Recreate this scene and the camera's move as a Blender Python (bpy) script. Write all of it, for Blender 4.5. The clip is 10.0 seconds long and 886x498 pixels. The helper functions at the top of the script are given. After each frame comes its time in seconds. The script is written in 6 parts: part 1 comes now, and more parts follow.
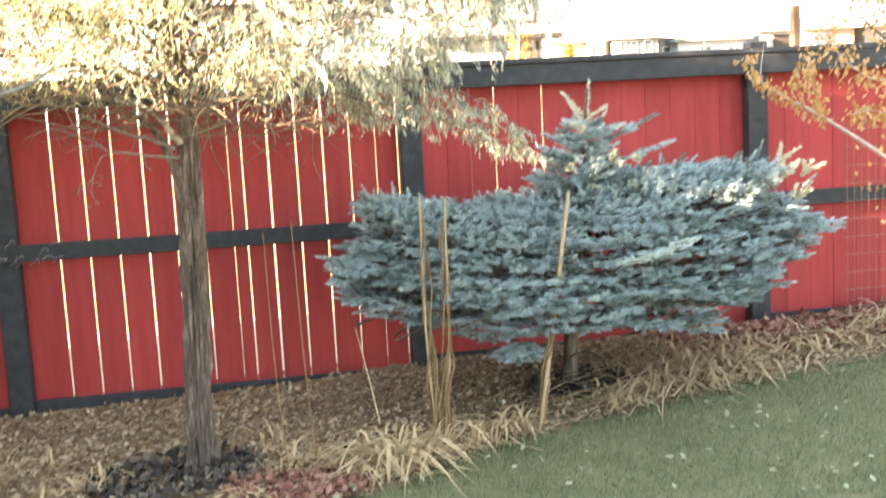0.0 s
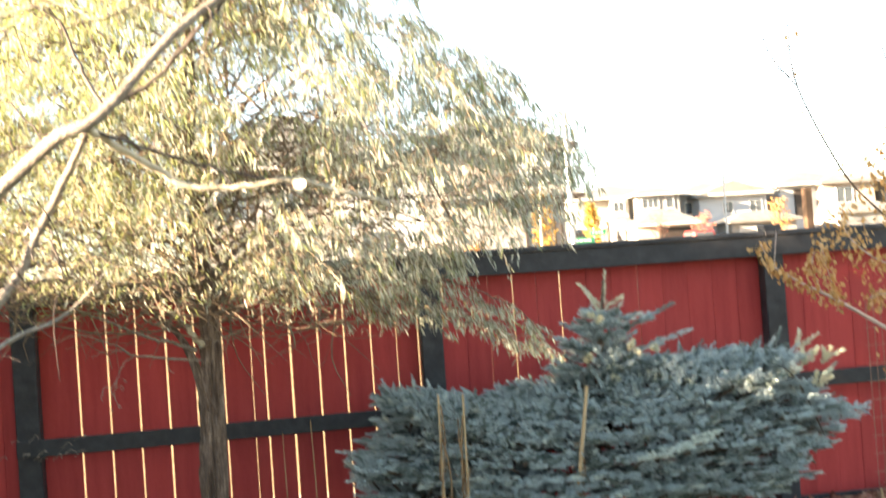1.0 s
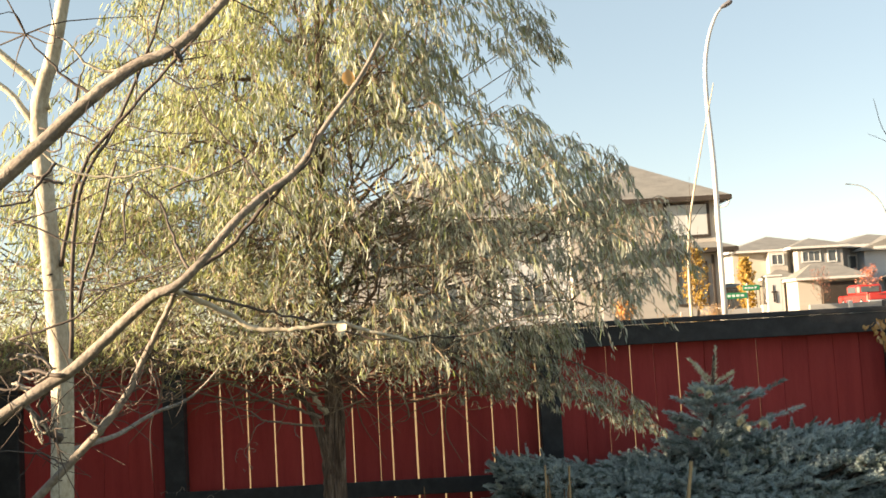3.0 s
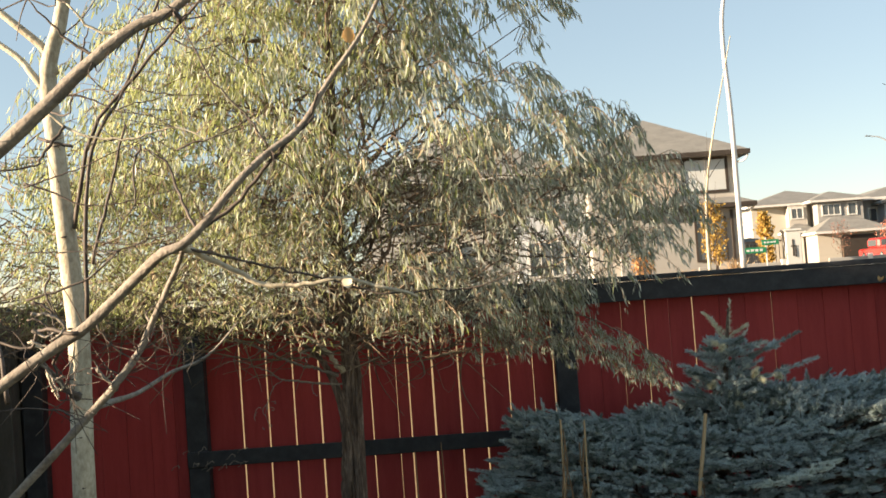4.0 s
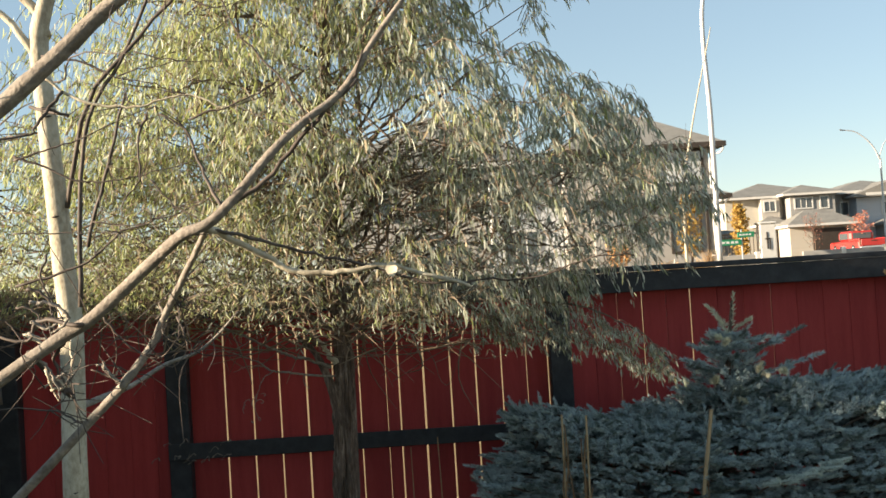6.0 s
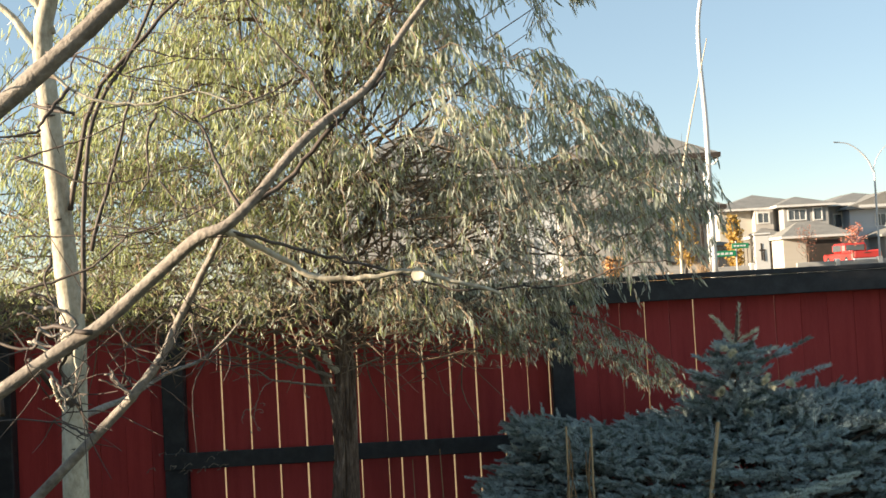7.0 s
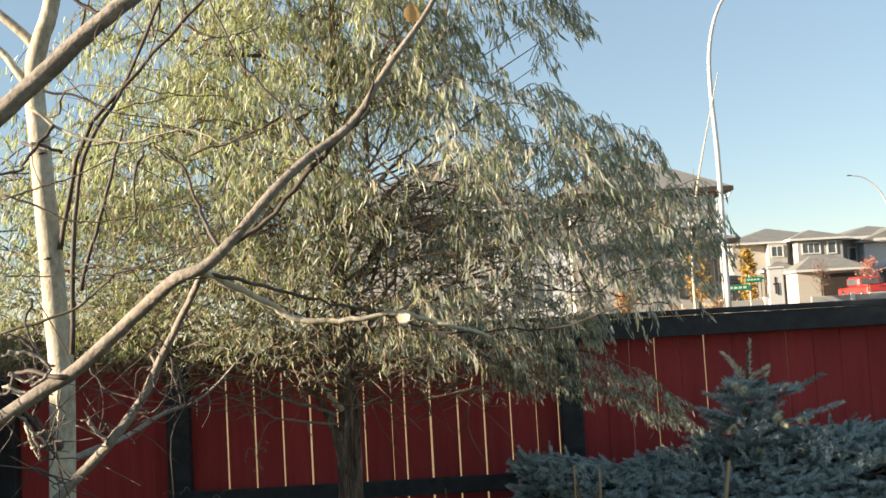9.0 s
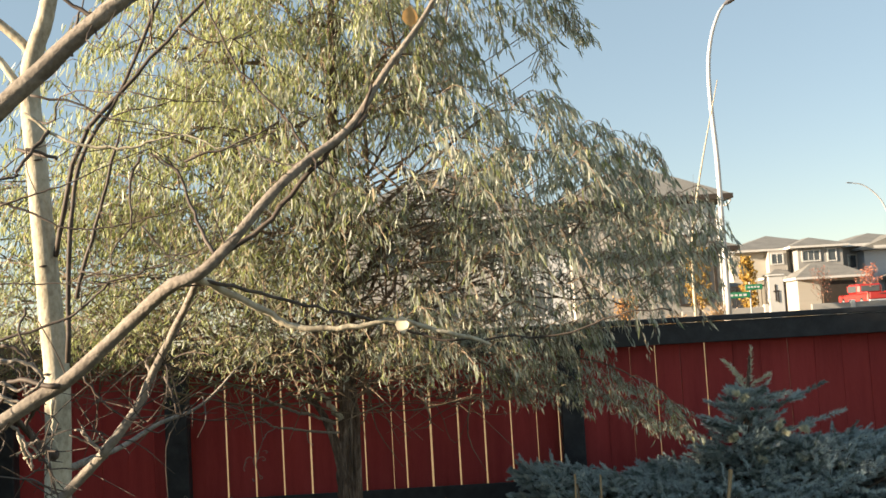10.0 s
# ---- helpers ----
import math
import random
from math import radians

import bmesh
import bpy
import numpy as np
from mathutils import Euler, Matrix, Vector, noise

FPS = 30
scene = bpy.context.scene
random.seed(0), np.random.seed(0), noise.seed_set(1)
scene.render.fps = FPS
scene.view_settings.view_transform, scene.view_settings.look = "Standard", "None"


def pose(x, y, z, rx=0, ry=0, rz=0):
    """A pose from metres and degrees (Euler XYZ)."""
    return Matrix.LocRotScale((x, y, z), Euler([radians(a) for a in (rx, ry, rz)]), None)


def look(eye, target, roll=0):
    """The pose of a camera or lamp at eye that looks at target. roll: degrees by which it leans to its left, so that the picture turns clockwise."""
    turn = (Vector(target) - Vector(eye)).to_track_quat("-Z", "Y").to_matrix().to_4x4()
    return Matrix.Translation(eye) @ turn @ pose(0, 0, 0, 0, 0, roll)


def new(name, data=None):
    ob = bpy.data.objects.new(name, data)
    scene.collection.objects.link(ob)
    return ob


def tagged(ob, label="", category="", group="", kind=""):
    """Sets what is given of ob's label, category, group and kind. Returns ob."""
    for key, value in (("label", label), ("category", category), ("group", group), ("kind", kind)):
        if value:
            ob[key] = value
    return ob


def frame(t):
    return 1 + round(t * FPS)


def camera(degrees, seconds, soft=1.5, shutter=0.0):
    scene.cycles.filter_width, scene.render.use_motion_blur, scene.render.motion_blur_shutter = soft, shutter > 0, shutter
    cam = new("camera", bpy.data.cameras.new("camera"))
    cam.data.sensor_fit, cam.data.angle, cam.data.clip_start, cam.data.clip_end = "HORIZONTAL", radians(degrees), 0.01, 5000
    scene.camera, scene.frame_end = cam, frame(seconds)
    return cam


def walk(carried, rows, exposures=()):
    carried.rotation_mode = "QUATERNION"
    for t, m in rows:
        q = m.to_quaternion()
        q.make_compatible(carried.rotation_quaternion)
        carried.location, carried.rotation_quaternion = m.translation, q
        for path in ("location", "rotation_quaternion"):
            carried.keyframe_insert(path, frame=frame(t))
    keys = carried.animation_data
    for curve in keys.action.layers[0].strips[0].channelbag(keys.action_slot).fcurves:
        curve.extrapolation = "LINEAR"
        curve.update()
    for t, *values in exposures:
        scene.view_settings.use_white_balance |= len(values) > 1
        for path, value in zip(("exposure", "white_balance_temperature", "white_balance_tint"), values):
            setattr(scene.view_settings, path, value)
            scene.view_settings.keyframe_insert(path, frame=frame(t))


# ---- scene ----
cam = camera(45.2, 10.0, soft=1.6, shutter=0.4)
PATH = [
    (0, (1.2, 0.609, 1.713), (1.531, 2.565, 1.46), -3.1),
    (0.5, (1.207, 0.583, 1.812), (1.585, 2.543, 1.689), -4.2),
    (1, (1.245, 0.556, 1.906), (1.547, 2.533, 1.947), -4.0),
    (1.5, (1.23, 0.502, 1.98), (1.467, 2.479, 2.163), -2.8),
    (2, (1.27, 0.407, 2.016), (1.425, 2.391, 2.214), -2.3),
    (2.5, (1.371, 0.273, 2.022), (1.434, 2.263, 2.203), -2.3),
    (4, (1.454, 0.189, 2.006), (1.437, 2.187, 2.085), -4.1),
    (4.5, (1.449, 0.202, 2.001), (1.429, 2.201, 2.048), -4.3),
    (5, (1.441, 0.22, 1.993), (1.422, 2.219, 2.038), -4.5),
    (5.5, (1.386, 0.314, 1.997), (1.395, 2.314, 2.055), -4.4),
    (6, (1.327, 0.401, 2.015), (1.36, 2.4, 2.07), -3.5),
    (7.5, (1.275, 0.496, 2.014), (1.323, 2.493, 2.105), -3.1),
    (8, (1.29, 0.507, 1.998), (1.328, 2.503, 2.109), -3.7),
    (8.5, (1.312, 0.517, 2.02), (1.34, 2.513, 2.139), -3.4),
    (9, (1.315, 0.527, 2.024), (1.341, 2.522, 2.161), -3.2),
    (9.5, (1.314, 0.537, 2.026), (1.341, 2.531, 2.174), -3.1),
    (10, (1.316, 0.549, 2.023), (1.343, 2.543, 2.175), -3.3),
]

EXPOSURES = [(0, 4.7, 7850, 20), (0.5, 4.45, 8000, 20), (1, 3.75, 7850, 20), (1.5, 3.05, 7900, 18), (2, 2.65, 8100, 18), (2.5, 2.47, 8150, 18), (4, 2.15, 7500, 17),
             (4.5, 2.1, 7400, 17), (5, 2.1, 7400, 17), (5.5, 2.0, 7350, 16), (6, 2.0, 7000, 14), (7.5, 2.12, 6950, 14), (8, 2.08, 7550, 15), (8.5, 2.0, 6900, 15), (9, 2.0, 6850, 14), (10, 2.0, 7350, 15.5)]
walk(cam, [(t, look(eye, target, roll)) for t, eye, target, roll in PATH], EXPOSURES)

# ---- world and sun ----
SUN_AZ, SUN_EL = 104.0, 12.0          # degrees to the left of +y, and above the horizon
sun_dir = Vector((-math.sin(radians(SUN_AZ)) * math.cos(radians(SUN_EL)), math.cos(radians(SUN_AZ)) * math.cos(radians(SUN_EL)), math.sin(radians(SUN_EL))))
world = bpy.data.worlds.new("world")
scene.world = world
world.use_nodes = True
wn = world.node_tree
sky = wn.nodes.new("ShaderNodeTexSky")
sky.sky_type = "NISHITA"
sky.sun_disc = False
sky.sun_elevation = radians(SUN_EL)
sky.sun_rotation = radians(-SUN_AZ)
sky.altitude = 1000.0
sky.air_density, sky.dust_density, sky.ozone_density = 1.0, 0.1, 1.0
wn.nodes["Background"].inputs["Strength"].default_value = 0.057
haze = wn.nodes.new("ShaderNodeMix")           # thin even high haze over the clear sky
haze.data_type = "RGBA"
haze.inputs[0].default_value = 0.5
haze.inputs[7].default_value = (1.66, 2.57, 3.2, 1.0)
wn.links.new(sky.outputs[0], haze.inputs[6])
wn.links.new(haze.outputs[2], wn.nodes["Background"].inputs["Color"])
sun = new("sun", bpy.data.lights.new("sun", "SUN"))
sun.data.energy, sun.data.angle, sun.data.color = 4.3, radians(0.53), (1.0, 0.87, 0.67)
sun.matrix_world = look((0, 0, 40), Vector((0, 0, 40)) - sun_dir)

# ---- mesh helpers ----
rng = np.random.default_rng(11)


class Soup:
    """Gathers vertices and faces for one mesh."""

    def __init__(self):
        self.v, self.f, self.n = [], [], 0

    def add(self, verts, faces):
        self.v.append(np.asarray(verts, float).reshape(-1, 3))
        self.f.extend([tuple(i + self.n for i in f) for f in faces])
        self.n += len(self.v[-1])

    def box(self, lo, hi, jitter=0.0):
        x0, y0, z0 = lo
        x1, y1, z1 = hi
        v = np.array([(x0, y0, z0), (x1, y0, z0), (x1, y1, z0), (x0, y1, z0), (x0, y0, z1), (x1, y0, z1), (x1, y1, z1), (x0, y1, z1)], float)
        if jitter:
            v += rng.normal(0, jitter, v.shape)
        self.add(v, [(0, 3, 2, 1), (4, 5, 6, 7), (0, 1, 5, 4), (1, 2, 6, 5), (2, 3, 7, 6), (3, 0, 4, 7)])

    def tube(self, pts, radii, sides=7, cap=True, rough=0.0, ridge=0.0):
        pts = np.asarray(pts, float)
        n = len(pts)
        radii = np.interp(np.linspace(0, 1, n), np.linspace(0, 1, len(radii)), radii) if len(radii) != n else np.asarray(radii, float)
        tang = np.gradient(pts, axis=0)
        tang /= np.linalg.norm(tang, axis=1)[:, None] + 1e-9
        ref = np.array((0.0, 0.0, 1.0)) if abs(tang[0][2]) < 0.9 else np.array((1.0, 0.0, 0.0))
        a = np.linspace(0, 2 * math.pi, sides, endpoint=False)
        rings, groove = [], rng.normal(0, 1, sides)
        for p, t, r in zip(pts, tang, radii):
            u = ref - t * np.dot(ref, t)
            u /= np.linalg.norm(u) + 1e-9
            w = np.cross(t, u)
            ref = u
            rr = r * (1 + rng.normal(0, rough, sides)) if rough else np.full(sides, r)
            if ridge:
                groove = 0.93 * groove + 0.37 * rng.normal(0, 1, sides)
                rr = r * (1 + ridge * np.tanh(groove))
            rings.append(p + (np.cos(a) * rr)[:, None] * u + (np.sin(a) * rr)[:, None] * w)
        faces = [(i * sides + j, i * sides + (j + 1) % sides, (i + 1) * sides + (j + 1) % sides, (i + 1) * sides + j) for i in range(n - 1) for j in range(sides)]
        if cap:
            faces += [tuple(range(sides))[::-1], tuple((n - 1) * sides + j for j in range(sides))]
        self.add(np.concatenate(rings), faces)

    def mesh(self, name, smooth=False):
        me = bpy.data.meshes.new(name)
        me.from_pydata(np.concatenate(self.v).tolist(), [], self.f)
        if smooth:
            me.shade_smooth()
        me.update()
        return me


def scatter_mesh(name, tv, tf, mats, locs):
    """One mesh of many copies of a small triangle template (tv, tf), turned by mats (N,3,3) and moved to locs (N,3)."""
    tv, tf = np.asarray(tv, float), np.asarray(tf, int)
    n, k, m = len(locs), len(tv), len(tf)
    v = np.einsum("nij,kj->nki", mats, tv) + locs[:, None, :]
    f = (tf[None] + (np.arange(n) * k)[:, None, None]).reshape(-1)
    me = bpy.data.meshes.new(name)
    me.vertices.add(n * k)
    me.vertices.foreach_set("co", v.reshape(-1))
    me.loops.add(n * m * 3)
    me.loops.foreach_set("vertex_index", f)
    me.polygons.add(n * m)
    me.polygons.foreach_set("loop_start", np.arange(n * m) * 3)
    me.update(calc_edges=True)
    me.validate()
    return me


def frames_along(d, spin, scale=None):
    """Rotation matrices whose z axis follows the directions d, turned about it by spin."""
    d = d / (np.linalg.norm(d, axis=1)[:, None] + 1e-9)
    ref = np.where(np.abs(d[:, 2:3]) < 0.95, np.array([[0.0, 0.0, 1.0]]), np.array([[1.0, 0.0, 0.0]]))
    u = np.cross(ref, d)
    u /= np.linalg.norm(u, axis=1)[:, None] + 1e-9
    w = np.cross(d, u)
    c, s = np.cos(spin)[:, None], np.sin(spin)[:, None]
    a, b = c * u + s * w, -s * u + c * w
    m = np.stack([a, b, d], axis=2)
    return m if scale is None else m * np.asarray(scale)[:, None, None]


def smooth_path(pts, n=16):
    """A smooth line of n points through the control points."""
    p = np.asarray(pts, float)
    p = np.vstack([2 * p[0] - p[1], p, 2 * p[-1] - p[-2]])
    out = []
    for s in np.linspace(0, len(p) - 3 - 1e-6, n):
        i = int(s)
        t = s - i
        a, b, c, d = p[i], p[i + 1], p[i + 2], p[i + 3]
        out.append(0.5 * (2 * b + (c - a) * t + (2 * a - 5 * b + 4 * c - d) * t * t + (3 * b - a - 3 * c + d) * t ** 3))
    return np.array(out)


def thing(name, at, label, category, group="", kind=""):
    ob = new(name)
    ob.location = at
    ob.empty_display_size = 0.1
    return tagged(ob, label, category, group, kind)


def root_of(ob):
    while ob.parent:
        ob = ob.parent
    return ob


def part(name, data, material, parent, label="", smooth=False, kind=""):
    """Links a Soup or mesh in world coordinates as one mesh object under parent."""
    me = data.mesh(name, smooth) if isinstance(data, Soup) else data
    me.materials.append(material)
    me.transform(Matrix.Translation(-root_of(parent).location))
    ob = new(name, me)
    ob.parent = parent
    return tagged(ob, label, kind=kind)


def setting(name, data, material, label, category, kind="structure", smooth=False):
    me = data.mesh(name, smooth) if isinstance(data, Soup) else data
    me.materials.append(material)
    return tagged(new(name, me), label, category, kind=kind)


def bevelled_box(lo, hi, bevel=0.004):
    bm = bmesh.new()
    bmesh.ops.create_cube(bm, size=1)
    lo, hi = Vector(lo), Vector(hi)
    bmesh.ops.transform(bm, matrix=Matrix.Translation((lo + hi) / 2) @ Matrix.Diagonal((*(hi - lo), 1)), verts=bm.verts)
    bmesh.ops.bevel(bm, geom=bm.edges[:], offset=bevel, segments=1, affect="EDGES")
    me = bpy.data.meshes.new("box")
    bm.to_mesh(me)
    bm.free()
    return me


# ---- materials ----
def mat(name, colors, scale=8.0, rough=0.7, bump=0.2, stretch=(1, 1, 1), detail=6.0, island=0.0, objvar=0.0, metal=0.0, translucent=0.0, spec=0.3, fine=60.0, fine_mix=0.35, mid=0.5):
    """A noise-varied surface: colours over two scales of noise, relief, and a value shift per piece."""
    m = bpy.data.materials.new(name)
    m.use_nodes = True
    nt = m.node_tree
    L, N = nt.links.new, nt.nodes.new
    bs = nt.nodes["Principled BSDF"]
    tc, mp = N("ShaderNodeTexCoord"), N("ShaderNodeMapping")
    mp.inputs["Scale"].default_value = stretch
    L(tc.outputs["Object"], mp.inputs["Vector"])
    n1, n2 = N("ShaderNodeTexNoise"), N("ShaderNodeTexNoise")
    for n, s in ((n1, scale), (n2, fine)):
        n.inputs["Scale"].default_value, n.inputs["Detail"].default_value, n.inputs["Roughness"].default_value = s, detail, 0.6
        L(mp.outputs["Vector"], n.inputs["Vector"])
    mixv = N("ShaderNodeMix")
    mixv.inputs[0].default_value = fine_mix
    L(n1.outputs["Fac"], mixv.inputs[2])
    L(n2.outputs["Fac"], mixv.inputs[3])
    fac = mixv.outputs[0]
    if island:
        g = N("ShaderNodeNewGeometry")
        mi = N("ShaderNodeMix")
        mi.inputs[0].default_value = island
        L(fac, mi.inputs[2])
        L(g.outputs["Random Per Island"], mi.inputs[3])
        fac = mi.outputs[0]
    ramp = N("ShaderNodeValToRGB")
    cr = ramp.color_ramp
    lo, hi = (0.30, 0.70) if not island else (0.12, 0.88)
    for i, c in enumerate(colors):
        pos = lo + (hi - lo) * i / max(1, len(colors) - 1)
        e = cr.elements[i] if i < 2 else cr.elements.new(pos)
        e.position, e.color = pos, (*c, 1)
    L(fac, ramp.inputs["Fac"])
    col = ramp.outputs["Color"]
    if objvar:
        oi, hs, mr = N("ShaderNodeObjectInfo"), N("ShaderNodeHueSaturation"), N("ShaderNodeMapRange")
        mr.inputs["To Min"].default_value, mr.inputs["To Max"].default_value = 1 - objvar, 1 + objvar
        L(oi.outputs["Random"], mr.inputs["Value"])
        L(mr.outputs["Result"], hs.inputs["Value"])
        L(col, hs.inputs["Color"])
        col = hs.outputs["Color"]
    L(col, bs.inputs["Base Color"])
    bs.inputs["Roughness"].default_value, bs.inputs["Metallic"].default_value = rough, metal
    bs.inputs["Specular IOR Level"].default_value = spec
    if bump:
        bp = N("ShaderNodeBump")
        bp.inputs["Strength"].default_value, bp.inputs["Distance"].default_value = bump, 0.01
        L(mixv.outputs[0], bp.inputs["Height"])
        L(bp.outputs["Normal"], bs.inputs["Normal"])
    if translucent:
        tr, ms = N("ShaderNodeBsdfTranslucent"), N("ShaderNodeMixShader")
        L(col, tr.inputs["Color"])
        ms.inputs[0].default_value = translucent
        L(bs.outputs[0], ms.inputs[1])
        L(tr.outputs[0], ms.inputs[2])
        L(ms.outputs[0], nt.nodes["Material Output"].inputs["Surface"])
    return m


M_RED = mat("red_stain", [(0.335, 0.032, 0.032), (0.42, 0.045, 0.043), (0.48, 0.059, 0.055)], 3.0, 0.62, 0.25, (6, 6, 0.6), objvar=0.10, fine=40)
M_DARK = mat("charcoal_paint", [(0.020, 0.0208, 0.0235), (0.036, 0.0372, 0.0415), (0.055, 0.057, 0.0625)], 5.0, 0.55, 0.25, (3, 3, 3), objvar=0.08)
M_GREYPAINT = mat("weathered_grey_paint", [(0.062, 0.055, 0.048), (0.10, 0.09, 0.08), (0.15, 0.137, 0.122)], 5.0, 0.7, 0.3, (3, 3, 0.6), objvar=0.1)
M_GRASS = mat("lawn_grass", [(0.10, 0.122, 0.058), (0.19, 0.207, 0.10), (0.36, 0.315, 0.18)], 2.2, 0.6, 0.0, island=0.6, translucent=0.2)
M_TURF = mat("turf", [(0.10, 0.105, 0.045), (0.155, 0.15, 0.07), (0.225, 0.175, 0.095)], 4, 0.9, 0.6)
M_SOIL = mat("bark_mulch", [(0.125, 0.078, 0.045), (0.26, 0.17, 0.10), (0.39, 0.275, 0.17)], 14, 0.9, 0.9, fine=90, fine_mix=0.5)
M_FIELD = mat("dry_meadow", [(0.20, 0.135, 0.065), (0.29, 0.20, 0.10), (0.37, 0.27, 0.15)], 0.8, 0.9, 0.6, fine=14)
M_CONC = mat("concrete", [(0.42, 0.41, 0.38), (0.52, 0.50, 0.47), (0.60, 0.58, 0.55)], 2.0, 0.85, 0.2)
M_PATH = mat("sandy_gravel", [(0.36, 0.26, 0.16), (0.45, 0.335, 0.215), (0.52, 0.40, 0.27)], 2.0, 0.9, 0.4, fine=30)
M_ASPH = mat("asphalt", [(0.04, 0.04, 0.042), (0.055, 0.055, 0.056), (0.075, 0.074, 0.072)], 2.0, 0.9, 0.2)
M_BARK = mat("rough_bark", [(0.03, 0.021, 0.016), (0.125, 0.088, 0.067), (0.32, 0.24, 0.185)], 7, 0.9, 1.0, (6, 6, 0.8), fine=24)
M_TRUNK = mat("furrowed_trunk_bark", [(0.028, 0.019, 0.014), (0.135, 0.092, 0.07), (0.42, 0.32, 0.255)], 7, 0.9, 1.0, (6, 6, 0.8), fine=24)
M_TWIG = mat("twig_bark", [(0.07, 0.05, 0.038), (0.13, 0.095, 0.07), (0.2, 0.15, 0.115)], 20, 0.8, 0.2)
M_BARKTWIG = mat("brown_twig_bark", [(0.08, 0.055, 0.04), (0.15, 0.105, 0.075), (0.23, 0.17, 0.125)], 20, 0.8, 0.2)
M_TANTWIG = mat("tan_twig_bark", [(0.09, 0.062, 0.043), (0.18, 0.13, 0.09), (0.30, 0.225, 0.16)], 12, 0.75, 0.1)
M_OLIVE = mat("silvery_leaf", [(0.18, 0.207, 0.137), (0.30, 0.333, 0.247), (0.415, 0.443, 0.362), (0.53, 0.553, 0.462), (0.64, 0.65, 0.565)], 1.2, 0.45, 0.0, island=0.75, translucent=0.66, spec=0.3)
M_OLIVEYEL = mat("yellowing_leaf", [(0.185, 0.21, 0.064), (0.295, 0.335, 0.122), (0.395, 0.437, 0.192), (0.505, 0.527, 0.31)], 1.2, 0.5, 0.0, island=0.75, translucent=0.58, spec=0.4)
M_DRYLEAF = mat("dry_tan_leaf", [(0.27, 0.20, 0.11), (0.40, 0.31, 0.19), (0.52, 0.42, 0.28), (0.60, 0.51, 0.36)], 1.2, 0.6, 0.0, island=0.75, translucent=0.5)
M_ASPEN = mat("pale_aspen_bark", [(0.18, 0.145, 0.10), (0.44, 0.385, 0.285), (0.62, 0.565, 0.45)], 16, 0.75, 0.5, (1, 1, 0.6), fine=110, fine_mix=0.5)
M_BOUGH = mat("grey_brown_bough_bark", [(0.095, 0.079, 0.065), (0.23, 0.197, 0.163), (0.39, 0.345, 0.29)], 22, 0.8, 0.7, (1, 1, 1), fine=130, fine_mix=0.5)
M_ASPTWIG = mat("aspen_twig", [(0.03, 0.023, 0.019), (0.075, 0.057, 0.046), (0.15, 0.118, 0.095)], 25, 0.65, 0.15)
M_NEEDLE = mat("blue_needles", [(0.255, 0.322, 0.332), (0.38, 0.463, 0.468), (0.51, 0.588, 0.583), (0.64, 0.69, 0.655)], 3.0, 0.5, 0.0, island=0.5, translucent=0.2)
M_NEEDLEDK = mat("old_green_needles", [(0.125, 0.168, 0.157), (0.208, 0.262, 0.24), (0.305, 0.36, 0.322)], 3.0, 0.5, 0.0, island=0.5, translucent=0.15)
M_NEEDLELT = mat("pale_new_needles", [(0.46, 0.52, 0.484), (0.605, 0.653, 0.593), (0.726, 0.75, 0.665)], 3.0, 0.5, 0.0, island=0.5, translucent=0.2)
# needle colour with the warm sun on the tips painted in
M_NEEDLECR = mat("sunlit_cream_needles", [(0.60, 0.57, 0.42), (0.72, 0.68, 0.50), (0.80, 0.76, 0.60)], 3.0, 0.5, 0.0, island=0.5, translucent=0.25)
M_STRAW = mat("straw", [(0.36, 0.225, 0.112), (0.52, 0.355, 0.20), (0.66, 0.49, 0.315)], 6, 0.75, 0.0, island=0.7, translucent=0.15)
M_STALK = mat("dry_stalk", [(0.13, 0.07, 0.035), (0.24, 0.14, 0.07), (0.36, 0.235, 0.13)], 20, 0.75, 0.3)
M_LITTER = mat("leaf_litter", [(0.165, 0.095, 0.052), (0.30, 0.19, 0.105), (0.42, 0.295, 0.178), (0.52, 0.40, 0.275)], 3, 0.8, 0.0, island=0.8, translucent=0.1)
M_PALELEAF = mat("fallen_pale_leaf", [(0.19, 0.195, 0.11), (0.26, 0.255, 0.15), (0.33, 0.31, 0.19)], 3, 0.7, 0.0, island=0.8)
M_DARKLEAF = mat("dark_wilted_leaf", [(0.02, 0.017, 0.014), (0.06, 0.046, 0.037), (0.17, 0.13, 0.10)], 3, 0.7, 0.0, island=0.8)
M_REDLEAF = mat("red_brown_leaf", [(0.19, 0.068, 0.05), (0.34, 0.145, 0.10), (0.48, 0.27, 0.185)], 3, 0.7, 0.0, island=0.8, translucent=0.15)
M_ORANGE = mat("orange_leaf", [(0.46, 0.22, 0.07), (0.62, 0.35, 0.13), (0.72, 0.47, 0.24)], 3, 0.6, 0.0, island=0.8, translucent=0.4)
M_SALMON = mat("salmon_red_leaf", [(0.44, 0.13, 0.075), (0.60, 0.24, 0.16), (0.70, 0.37, 0.27)], 3, 0.6, 0.0, island=0.8, translucent=0.4)
M_YELLOW = mat("yellow_leaf", [(0.34, 0.20, 0.045), (0.45, 0.29, 0.07), (0.52, 0.37, 0.13)], 2, 0.6, 0.0, island=0.8, translucent=0.4)
M_CREAM = mat("cream_leaf", [(0.60, 0.52, 0.37), (0.72, 0.65, 0.50)], 20, 0.6, 0.1, translucent=0.3)
M_PINKBARK = mat("pale_pink_bark", [(0.34, 0.23, 0.19), (0.54, 0.41, 0.35), (0.64, 0.53, 0.46)], 20, 0.6, 0.1)
